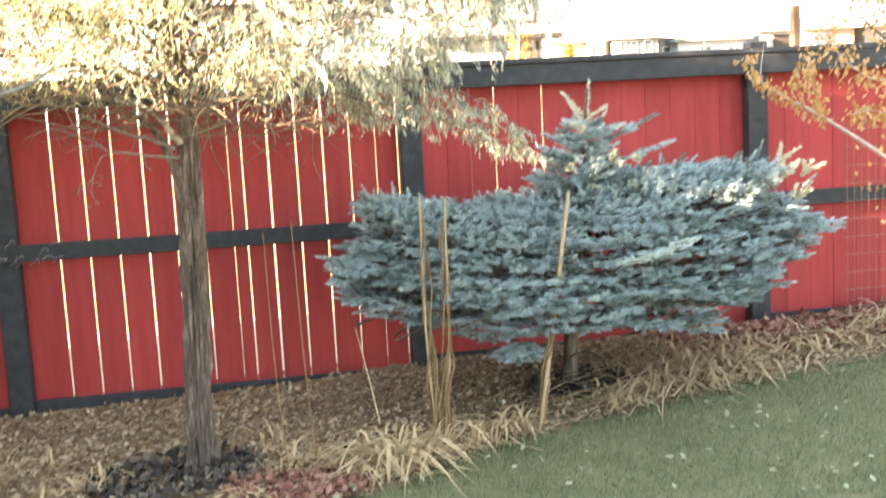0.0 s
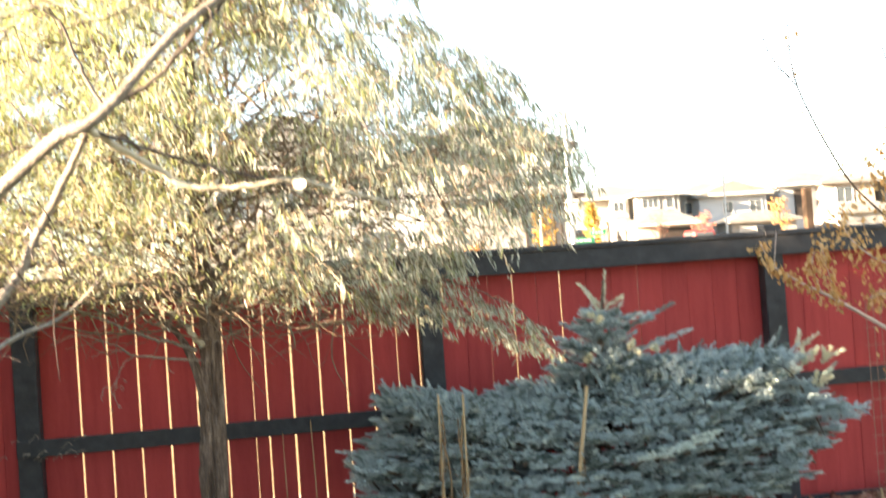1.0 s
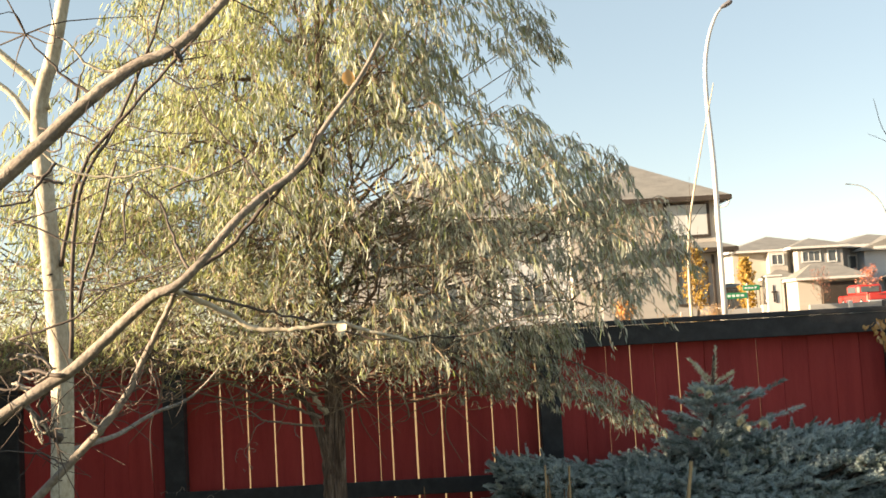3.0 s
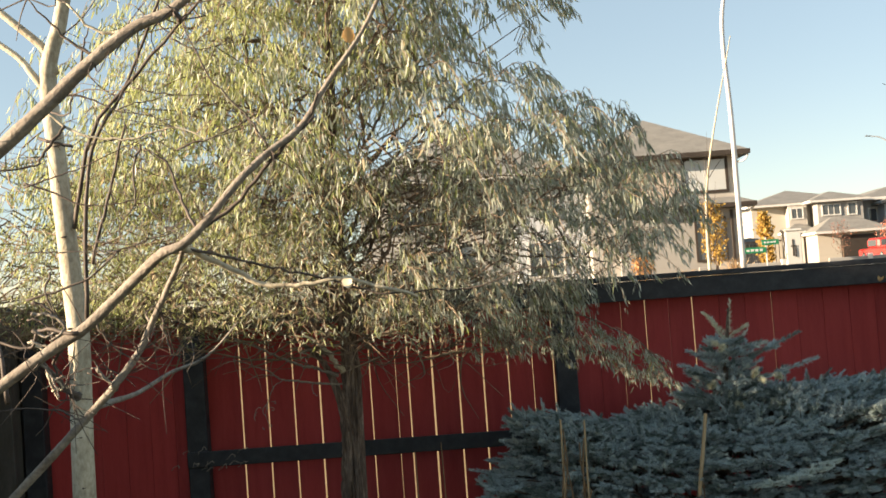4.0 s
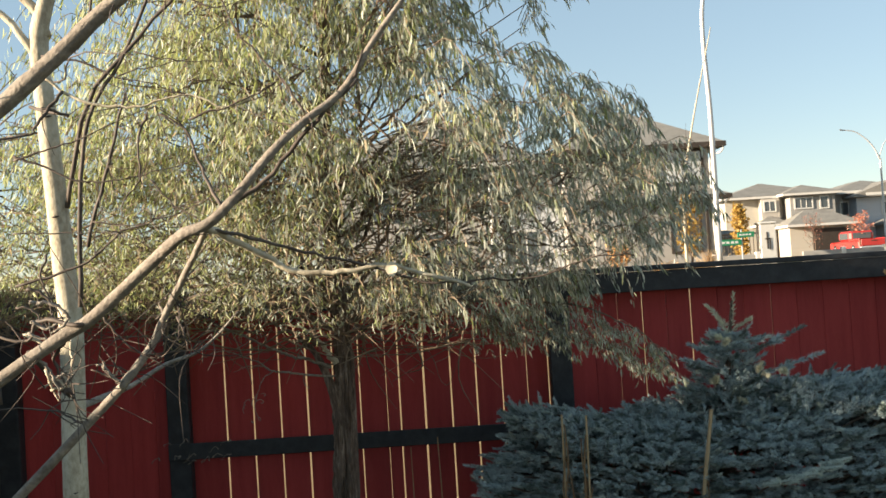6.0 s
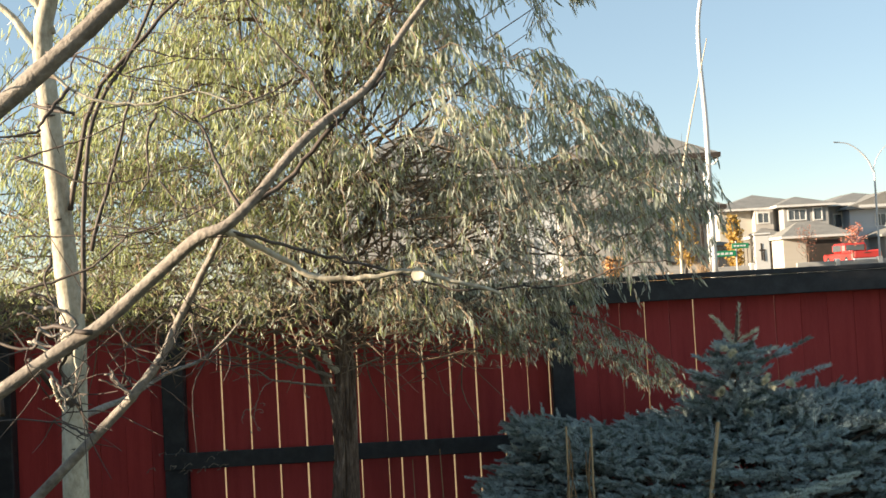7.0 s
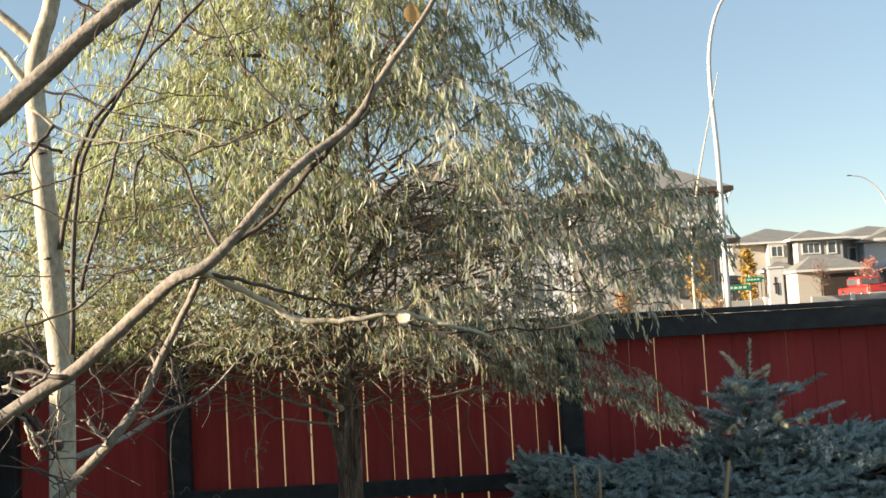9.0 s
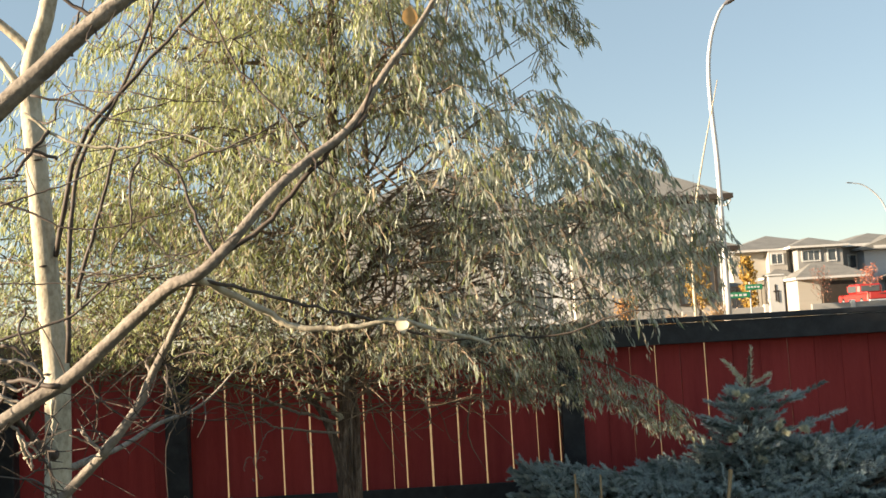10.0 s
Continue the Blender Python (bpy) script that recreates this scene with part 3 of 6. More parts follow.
        h = np.array((math.cos(az), 0.6 * math.sin(az), 0))
        spray(a, h, rng.uniform(0.10, 0.22), rng.uniform(0.2, 0.7), rng.uniform(0.045, 0.062), 0.011, 0.22, 0.005, rise=rng.uniform(0.02, 0.09))
    for x, z in ((2.10, 2.99), (2.16, 2.92), (2.28, 2.95), (2.33, 2.86), (2.46, 2.90), (2.50, 2.84), (2.38, 2.74), (2.72, 2.46), (2.76, 2.38), (2.10, 3.60), (2.16, 3.52), (2.0, 3.32)):
        a = np.array((x - 0.14, 5.6, z - 0.10))
        fine.tube(smooth_path([(x - 0.5, 5.6, z - 0.32), (x - 0.3, 5.6, z - 0.20), a], 8), [0.003, 0.002], 4, cap=False)
        for k in range(5):
            spray(a + rng.normal(0, 0.02, 3), np.array((0.75, rng.normal(0, 0.2), 0.0)), rng.uniform(0.12, 0.2), rng.uniform(-0.3, 0.4), 0.052, 0.012, 0.2, 0.004, rise=rng.uniform(0.07, 0.12))
    # low branch that droops beyond the fence post
    limb([(0.92, 5.58, 1.78), (1.4, 5.5, 1.88), (1.75, 5.45, 1.86), (2.05, 5.45, 1.80), (2.28, 5.45, 1.68), (2.42, 5.45, 1.52)], 0.011, 0.003)
    limb([(1.5, 5.5, 1.88), (1.7, 5.45, 1.78), (1.95, 5.45, 1.72), (2.2, 5.45, 1.62)], 0.006, 0.003)
    for k in range(330):
        x = rng.uniform(1.5, 2.42)
        zt = np.interp(x, [1.5, 1.9, 2.08, 2.25, 2.38, 2.44], [1.86, 1.86, 1.83, 1.73, 1.62, 1.50])
        zb = np.interp(x, [1.5, 1.9, 2.2, 2.44], [1.66, 1.64, 1.53, 1.45])
        z = zb + (zt - zb) * rng.uniform() ** 0.7
        if noise.noise(Vector((x * 9, z * 9, 3.0))) < -0.25:
            continue
        spray(np.array((x, 5.45 + rng.normal(0, 0.07), z)), np.array((rng.uniform(0.3, 1.0), rng.normal(0, 0.35), 0.0)), rng.uniform(0.05, 0.13), rng.uniform(0.2, 0.8), rng.uniform(0.03, 0.044), 0.0085, 0.35, 0.006, rise=0.01)
    for k in range(60):
        spray(np.array((rng.uniform(1.78, 2.06), 5.4 + rng.normal(0, 0.06), rng.uniform(1.90, 2.02))), np.array((rng.uniform(0.2, 1.0), rng.normal(0, 0.4), 0.0)), rng.uniform(0.05, 0.12), rng.uniform(0.2, 0.8), 0.044, 0.01, 0.25, 0.005, rise=0.015)
    spray(np.array((2.10, 5.45, 1.80)), np.array((0.5, 0.1, 0.0)), 0.10, -0.8, 0.03, 0.006, 0.5, 0.004)
    L0, LD, LS = np.concatenate(L0), np.concatenate(LD), np.concatenate(LS)
    # gaps low in the crown stay nearly free of leaves
    open_air = np.zeros(len(LS), bool)
    for x, z, r in LOW_HOLES:
        open_air |= np.hypot(L0[:, 0] - x + 0.06 * (L0[:, 1] - 5.6), (L0[:, 2] - 0.4 * LS - z) * 0.8) < r
    keep = ~open_air | (rng.uniform(0, 1, len(LS)) < 0.1)
    L0, LD, LS = L0[keep], LD[keep], LS[keep]
    part("limb_work", limbs, M_BARK, tree, "forking dark brown limbs", kind="stuff")
    # bare tangled twigs low in the crown
    for k in range(1200):
        x = rng.uniform(-1.5, 1.5)
        a = np.array((x, rng.uniform(5.15, 6.2), crown_foot(x) + 0.02 + 1.0 * rng.uniform() ** 1.8))
        d = rng.normal(0, 1, 3) * np.array((1, 0.8, 0.45))
        d /= np.linalg.norm(d)
        ln = rng.uniform(0.12, 0.45)
        fine.tube(smooth_path([a, a + d * ln * 0.5 + rng.normal(0, 0.035, 3), a + d * ln + rng.normal(0, 0.05, 3)], 7), [rng.uniform(0.003, 0.006), 0.0012], 4, cap=False)
    for s, e, r in (((0.9, 5.6, 1.75), (-0.5, 5.3, 1.8), 0.006), ((0.95, 5.6, 1.68), (1.75, 5.5, 1.68), 0.003), ((0.88, 5.6, 1.66), (0.1, 5.45, 1.64), 0.0035), ((0.9, 5.6, 1.7), (1.45, 5.4, 1.62), 0.003), ((0.86, 5.6, 1.64), (0.35, 5.5, 1.74), 0.004)):
        s, e = np.array(s), np.array(e)
        p = smooth_path([s, s * 0.75 + e * 0.25 + rng.normal(0, 0.04, 3), s * 0.5 + e * 0.5 + rng.normal(0, 0.05, 3), s * 0.25 + e * 0.75 + rng.normal(0, 0.05, 3), e], 22)
        twigs.tube(p + np.cumsum(rng.normal(0, 0.004, p.shape), 0), [r, r * 0.3], 6, cap=False)
    # low bare branches at the fork, with hanging side twigs
    low = Soup()
    for pts, ra, rb in (([(0.84, 5.55, 1.62), (0.728, 5.5, 1.67), (0.654, 5.5, 1.692), (0.581, 5.5, 1.724), (0.508, 5.5, 1.759), (0.446, 5.5, 1.793), (0.30, 5.5, 1.86)], 0.0085, 0.004),
                        ([(0.86, 5.55, 1.575), (0.704, 5.5, 1.60), (0.608, 5.5, 1.618), (0.56, 5.5, 1.624), (0.504, 5.5, 1.667), (0.43, 5.5, 1.70), (0.33, 5.5, 1.74)], 0.006, 0.0022),
                        ([(0.56, 5.5, 1.622), (0.52, 5.5, 1.645), (0.471, 5.5, 1.655), (0.42, 5.5, 1.645), (0.38, 5.5, 1.629)], 0.0032, 0.0014),
                        ([(0.565, 5.5, 1.621), (0.521, 5.5, 1.592), (0.505, 5.5, 1.56), (0.486, 5.5, 1.518), (0.47, 5.5, 1.50)], 0.0028, 0.0014),
                        ([(0.714, 5.5, 1.60), (0.71, 5.5, 1.57), (0.718, 5.5, 1.545), (0.735, 5.5, 1.535)], 0.0026, 0.0014),
                        ([(0.47, 5.5, 1.78), (0.40, 5.48, 1.74), (0.31, 5.46, 1.73), (0.22, 5.45, 1.70)], 0.003, 0.0012)):
        p = smooth_path(pts, 6 * len(pts))
        low.tube(p + rng.normal(0, 0.0022, p.shape), [ra, rb], 6, rough=0.1)
    part("low_branch", low, M_BOUGH, tree, "bare pinkish brown lower branches", kind="stuff")
    # pale broken stub at the fork
    stub = Soup()
    sp = smooth_path([(0.87, 5.54, 1.64), (0.83, 5.52, 1.70), (0.775, 5.5, 1.77), (0.71, 5.5, 1.825), (0.60, 5.49, 1.84)], 18)
    stub.tube(sp + rng.normal(0, 0.004, sp.shape), [0.016, 0.012, 0.007, 0.002], 8, rough=0.16)
    sq = smooth_path([sp[9], sp[9] + np.array((0.01, -0.02, 0.05)), sp[9] + np.array((-0.03, -0.03, 0.10))], 8)
    stub.tube(sq, [0.006, 0.001], 6, rough=0.15)
    part("broken_branch", stub, M_ASPEN, tree, "pale barkless broken branch")
    fork = Soup()
    fork.tube(smooth_path([(0.875, 5.58, 1.34), (0.84, 5.56, 1.50), (0.81, 5.56, 1.60), (0.76, 5.56, 1.70), (0.66, 5.56, 1.80)], 24), [0.03, 0.022, 0.016, 0.009], 10, ridge=0.2)
    part("fork_limb", fork, M_TRUNK, tree)
    part("twig_work", twigs, M_BARKTWIG, tree, kind="stuff")
    part("fine_twig_work", fine, M_TANTWIG, tree, "bare tan twigs", kind="stuff")
    mats_l = frames_along(LD, rng.uniform(0, 6.28, len(LS)), LS)
    u = rng.uniform(0, 1, len(LS))
    dry = u < 0.20 * np.clip(1 - np.abs(L0[:, 0] - 0.8) / 1.2, 0.1, 1) * np.clip((3.0 - L0[:, 2]) / 0.8, 0.1, 1)
    yel = ~dry & (rng.uniform(0, 1, len(LS)) < np.interp(L0[:, 0] - 0.25 * (L0[:, 2] - 3), [-0.6, 0.4, 1.0, 1.8], [0.9, 0.8, 0.48, 0.10]))
    for k, name, shape, m, label in ((~dry & ~yel, "crown", BROADER_V, M_OLIVE, "narrow drooping silvery grey-green leaves"), (yel, "yellow_crown", CURVED_V, M_OLIVEYEL, "narrow drooping leaves turned yellow"), (dry, "dry_crown", BROADER_V, M_DRYLEAF, "dried tan leaves")):
        part(name, scatter_mesh("leaves", shape, CURVED_F, mats_l[k], L0[k]), m, tree, label, kind="stuff")


silver_tree()


def aspen():
    tree = thing("young_aspen", (0.56, 2.75, 0.1), "young aspen with smooth pale bark and nearly bare branches", "tree")
    trunk = Soup()
    trunk.tube(smooth_path([(0.56, 2.75, 0.0), (0.54, 2.75, 0.8), (0.533, 2.75, 1.55), (0.542, 2.75, 1.92), (0.533, 2.75, 2.09), (0.521, 2.75, 2.28), (0.51, 2.75, 2.45), (0.502, 2.75, 2.59), (0.522, 2.75, 2.675), (0.545, 2.75, 2.75), (0.62, 2.74, 3.1)], 36), [0.031, 0.029, 0.027, 0.0265, 0.025, 0.0235, 0.022, 0.0215, 0.018, 0.017, 0.014], 12, rough=0.02)
    part("trunk", trunk, M_ASPEN, tree, "smooth pale bark with dark flecks", smooth=True)
    for z, a in ((1.72, 5.0), (1.86, 4.6), (1.60, 4.9), (2.2, 4.8), (2.42, 5.1), (1.98, 4.4)):
        c = np.array((np.interp(z, [1.6, 2.05, 2.6], [0.534, 0.535, 0.503]) + 0.0245 * math.cos(a), 2.75 + 0.0245 * math.sin(a), z))
        w = np.array((-math.sin(a), math.cos(a), 0.15))
        scar = Soup()
        scar.tube(smooth_path([c - w * 0.008, c, c + w * 0.008], 5), [0.0008, 0.0028, 0.0008], 5)
        part("bark_scar", scar, M_BROWNTRIM, tree, "dark bark scar")
    second = Soup()
    second.tube(smooth_path([(-0.02, 1.98, 0.0), (0.0, 1.98, 0.9), (0.03, 1.98, 1.6), (0.0, 1.98, 2.3), (-0.04, 1.98, 3.1)], 24), [0.03, 0.027, 0.022, 0.016, 0.01], 10, rough=0.02)
    part("second_trunk", second, M_ASPEN, tree, smooth=True)
    limbs = (
        ([(0.52, 2.75, 2.60), (0.50, 2.75, 2.66), (0.43, 2.74, 2.73), (0.30, 2.74, 2.85)], (0.012, 0.008), M_ASPEN),
        ([(0.515, 2.75, 2.53), (0.47, 2.74, 2.60), (0.42, 2.74, 2.66), (0.25, 2.74, 2.78)], (0.010, 0.006), M_ASPEN),
    )
    for pts, r, m in limbs:
        s = Soup()
        s.tube(smooth_path(pts, 12), r, 8)
        part("branch", s, m, tree, smooth=True)
    # boughs: (control points, radii)
    boughs = [
        ([(0.02, 1.98, 1.50), (0.35, 1.97, 1.69), (0.747, 1.950, 1.935), (0.840, 1.940, 1.987), (0.931, 1.910, 2.055), (0.993, 1.870, 2.096), (1.031, 1.860, 2.109), (1.067, 1.860, 2.139), (1.124, 1.870, 2.204), (1.169, 1.890, 2.247), (1.224, 1.910, 2.292), (1.271, 1.920, 2.362), (1.327, 1.930, 2.437), (1.37, 1.93, 2.51)], (0.0105, 0.0098, 0.0088, 0.007, 0.006, 0.0045, 0.003)),
        ([(0.02, 1.95, 1.78), (0.35, 1.75, 1.93), (0.70, 1.62, 2.13), (0.85, 1.59, 2.225), (0.93, 1.58, 2.285), (1.0, 1.58, 2.345), (1.06, 1.58, 2.385), (1.11, 1.58, 2.405), (1.18, 1.58, 2.47), (1.3, 1.57, 2.62)], (0.0125, 0.0115, 0.010, 0.0085, 0.0065, 0.005)),
        ([(0.02, 2.0, 1.05), (0.40, 2.06, 1.45), (0.808, 2.020, 1.833), (0.870, 2.000, 1.892), (0.904, 2.020, 1.939), (0.927, 2.020, 1.984), (0.959, 2.000, 2.033), (0.996, 1.960, 2.083), (1.022, 1.900, 2.107)], (0.008, 0.007, 0.006, 0.005, 0.004)),
        ([(0.530, 2.740, 1.776), (0.511, 3.050, 1.773), (0.482, 3.400, 1.768), (0.554, 3.500, 1.814), (0.646, 3.500, 1.844), (0.707, 3.500, 1.888), (0.773, 3.500, 1.956)], (0.009, 0.0075, 0.006, 0.004, 0.002)),
    ]
    for pts, r in boughs:
        s = Soup()
        s.tube(smooth_path(pts, 60), r, 12, rough=0.055)
        part("bough", s, M_BOUGH, tree, smooth=True)
    twigs = [
        ([(1.028, 1.870, 2.107), (1.053, 1.920, 2.089), (1.096, 1.960, 2.062), (1.131, 1.970, 2.039), (1.191, 1.970, 2.033), (1.267, 1.970, 2.039), (1.326, 1.970, 2.023), (1.391, 1.970, 2.002)], 0.0055, 0.0026),
        ([(1.037, 1.880, 2.102), (1.099, 1.950, 2.083), (1.161, 1.980, 2.062), (1.221, 1.985, 2.047), (1.258, 1.985, 2.035), (1.325, 1.985, 2.010), (1.416, 1.970, 2.008), (1.498, 1.960, 2.011), (1.565, 1.950, 2.032), (1.632, 1.950, 2.034)], 0.0028, 0.001),
        ([(1.045, 1.9, 2.13), (1.01, 1.94, 2.2), (0.99, 1.95, 2.25), (0.955, 1.95, 2.28)], 0.0032, 0.0014),
        ([(1.06, 1.58, 2.383), (1.01, 1.58, 2.38), (0.97, 1.57, 2.42)], 0.003, 0.0012),
        ([(1.0, 1.58, 2.35), (0.96, 1.58, 2.38), (0.92, 1.57, 2.43)], 0.0028, 0.001),
        ([(1.11, 1.58, 2.405), (1.118, 1.57, 2.385)], 0.005, 0.004),
        ([(1.04, 1.9, 2.48), (1.08, 1.9, 2.38), (1.14, 1.9, 2.31), (1.17, 1.9, 2.26)], 0.0012, 0.0022),
        ([(0.575, 2.72, 2.0), (0.595, 2.7, 2.27), (0.625, 2.7, 2.42), (0.70, 2.7, 2.54), (0.80, 2.7, 2.76), (0.86, 2.7, 2.95)], 0.006, 0.003),
        ([(0.55, 2.74, 2.22), (0.62, 2.7, 2.44), (0.74, 2.7, 2.58), (0.90, 2.7, 2.75), (1.05, 2.7, 2.95)], 0.006, 0.003),
        ([(0.60, 2.7, 2.13), (0.66, 2.68, 2.3), (0.71, 2.66, 2.45)], 0.005, 0.003),
        ([(0.66, 2.3, 2.42), (0.72, 2.3, 2.375), (0.8, 2.3, 2.355), (0.86, 2.3, 2.36), (0.92, 2.3, 2.37), (1.0, 2.3, 2.345), (1.08, 2.3, 2.385)], 0.0034, 0.001),
        ([(0.53, 2.6, 2.42), (0.64, 2.5, 2.38), (0.66, 2.3, 2.36)], 0.004, 0.003),
        ([(0.70, 2.3, 2.39), (0.665, 2.28, 2.34), (0.64, 2.27, 2.31), (0.55, 2.25, 2.3)], 0.0038, 0.002),
        ([(1.15, 1.9, 2.24), (1.19, 1.905, 2.265), (1.235, 1.91, 2.30), (1.255, 1.91, 2.345)], 0.004, 0.002),
        ([(1.05, 1.885, 2.13), (1.11, 1.90, 2.17), (1.18, 1.905, 2.245), (1.245, 1.91, 2.305)], 0.004, 0.003),
        ([(0.83, 1.93, 1.98), (0.76, 1.96, 1.99), (0.73, 1.97, 1.96), (0.60, 2.0, 2.0)], 0.004, 0.002),
        ([(0.80, 1.95, 1.96), (0.775, 1.97, 1.93), (0.79, 1.97, 1.89), (0.80, 1.97, 1.875)], 0.0032, 0.0012),
        ([(0.79, 1.97, 1.89), (0.775, 1.97, 1.905), (0.76, 1.97, 1.89)], 0.0022, 0.001),
        ([(0.86, 2.03, 1.875), (0.84, 2.03, 1.895), (0.81, 2.03, 1.91)], 0.0034, 0.0012),
        ([(0.84, 2.03, 1.895), (0.853, 2.03, 1.91)], 0.002, 0.001),
        ([(0.915, 2.02, 1.98), (0.945, 2.02, 2.0), (0.94, 2.02, 2.02)], 0.002, 0.001),
        ([(0.80, 2.04, 1.82), (0.76, 2.1, 1.825), (0.70, 2.15, 1.84), (0.55, 2.2, 1.84)], 0.0028, 0.001),
        ([(0.68, 2.0, 1.87), (0.65, 2.05, 1.96), (0.60, 2.1, 2.05), (0.5, 2.15, 2.1)], 0.005, 0.002),
        ([(0.52, 2.7, 2.5), (0.6, 2.6, 2.47), (0.66, 2.5, 2.5), (0.8, 2.4, 2.47)], 0.003, 0.001),
        ([(0.56, 2.60, 2.522), (0.64, 2.60, 2.507), (0.68, 2.60, 2.488), (0.72, 2.60, 2.467), (0.79, 2.60, 2.452), (0.84, 2.60, 2.424)], 0.003, 0.0009),
        ([(0.51, 2.55, 2.302), (0.57, 2.55, 2.320), (0.64, 2.55, 2.338), (0.72, 2.55, 2.372), (0.80, 2.55, 2.398)], 0.0025, 0.0009),
        ([(0.49, 2.60, 2.320), (0.54, 2.60, 2.301), (0.61, 2.60, 2.264), (0.66, 2.60, 2.256), (0.74, 2.60, 2.263), (0.81, 2.60, 2.276), (0.93, 2.60, 2.308)], 0.003, 0.0009),
        ([(0.82, 2.40, 2.358), (0.80, 2.40, 2.304), (0.80, 2.40, 2.234), (0.77, 2.40, 2.196), (0.76, 2.40, 2.137)], 0.003, 0.0009),
        ([(0.56, 2.40, 2.050), (0.65, 2.40, 2.069), (0.71, 2.40, 2.096), (0.76, 2.40, 2.137), (0.82, 2.40, 2.154), (0.89, 2.40, 2.175), (0.94, 2.40, 2.197)], 0.0032, 0.0009),
        ([(0.48, 2.60, 2.161), (0.55, 2.60, 2.157), (0.62, 2.60, 2.154), (0.71, 2.60, 2.149)], 0.002, 0.0009),
        ([(0.69, 2.20, 2.093), (0.68, 2.20, 2.054), (0.70, 2.20, 2.009), (0.72, 2.20, 1.965)], 0.0026, 0.0009),
        ([(0.69, 2.10, 2.037), (0.72, 2.10, 2.027), (0.73, 2.10, 1.994), (0.73, 2.10, 1.961)], 0.0035, 0.0009),
        ([(0.72, 2.00, 1.968), (0.75, 2.00, 1.957), (0.77, 2.00, 1.961)], 0.0035, 0.0009),
        ([(0.75, 2.00, 1.913), (0.76, 2.00, 1.886), (0.77, 2.00, 1.867)], 0.003, 0.0009),
        ([(0.76, 2.00, 1.886), (0.78, 2.00, 1.888), (0.79, 2.00, 1.892)], 0.0025, 0.0009),
        ([(0.69, 2.30, 1.947), (0.69, 2.30, 1.897), (0.70, 2.30, 1.859)], 0.003, 0.0009),
        ([(0.75, 2.60, 2.524), (0.82, 2.60, 2.500), (0.93, 2.60, 2.492)], 0.002, 0.0009),
        ([(0.71, 2.60, 2.475), (0.78, 2.60, 2.488), (0.86, 2.60, 2.501)], 0.002, 0.0009),
        ([(0.82, 2.40, 2.233), (0.86, 2.40, 2.181), (0.87, 2.40, 2.141)], 0.002, 0.0009),
        ([(0.92, 2.30, 2.327), (0.99, 2.30, 2.347), (1.05, 2.30, 2.368), (1.08, 2.30, 2.385)], 0.0025, 0.0009),
        ([(0.92, 2.30, 2.552), (0.97, 2.30, 2.525), (1.01, 2.30, 2.528)], 0.0022, 0.0009),
        ([(0.87, 1.90, 2.402), (0.88, 1.90, 2.446), (0.89, 1.90, 2.476)], 0.003, 0.0009),
        ([(0.84, 2.00, 1.992), (0.87, 2.00, 1.948), (0.90, 2.00, 1.928), (0.92, 2.00, 1.923)], 0.002, 0.0009),
        ([(0.95, 2.00, 1.982), (0.97, 2.00, 1.931), (1.00, 2.00, 1.953)], 0.002, 0.0009),
        ([(0.68, 2.50, 2.167), (0.76, 2.50, 2.157), (0.84, 2.50, 2.179)], 0.0018, 0.0009),
        ([(0.52, 2.50, 2.010), (0.55, 2.50, 2.003), (0.57, 2.50, 1.972), (0.57, 2.50, 1.956)], 0.0028, 0.0009),
    ]
    # fine side twigs growing from the ones above
    main_twigs = len(twigs)
    for i in range(190):
        pts, ra, rb = twigs[rng.integers(0, main_twigs)] if i > 40 else (boughs[i % 3][0], 0.0022, 0.001)
        a = np.array(pts[rng.integers(1 if len(pts) < 4 else 2, len(pts))])
        d = rng.normal(0, 1, 3) * np.array((1, 0.8, 1)) + np.array((0.2, 0, 0.2))
        d /= np.linalg.norm(d)
        ln = rng.uniform(0.03, 0.13)
        if (a[0] < 0.6 and a[1] < 2.3) or a[0] > 1.2:
            continue
        twigs.append(([a, a + d * ln * 0.5 + rng.normal(0, 0.012, 3), a + d * ln + rng.normal(0, 0.02, 3)], 0.0012, 0.0005))
    s = Soup()
    for pts, ra, rb in twigs[main_twigs:]:
        s.tube(smooth_path(pts, 7), [ra, rb], 5)
    part("fine_twig_work", s, M_ASPTWIG, tree, kind="stuff")
    for i, (pts, ra, rb) in enumerate(twigs[:main_twigs]):
        s = Soup()
        p = smooth_path(pts, 4 * len(pts) + 1)
        th = 1.0 if i in (0, 3) else 0.9
        s.tube(p + rng.normal(0, 0.0013 if th < 1 else 0.001, p.shape), [ra * th, rb * th], 7, rough=0.05)
        part("twig", s, M_ASPEN if i in (0, 3, 10, 17, 19, 32, 33, 34, 35) else M_ASPTWIG, tree, smooth=True)
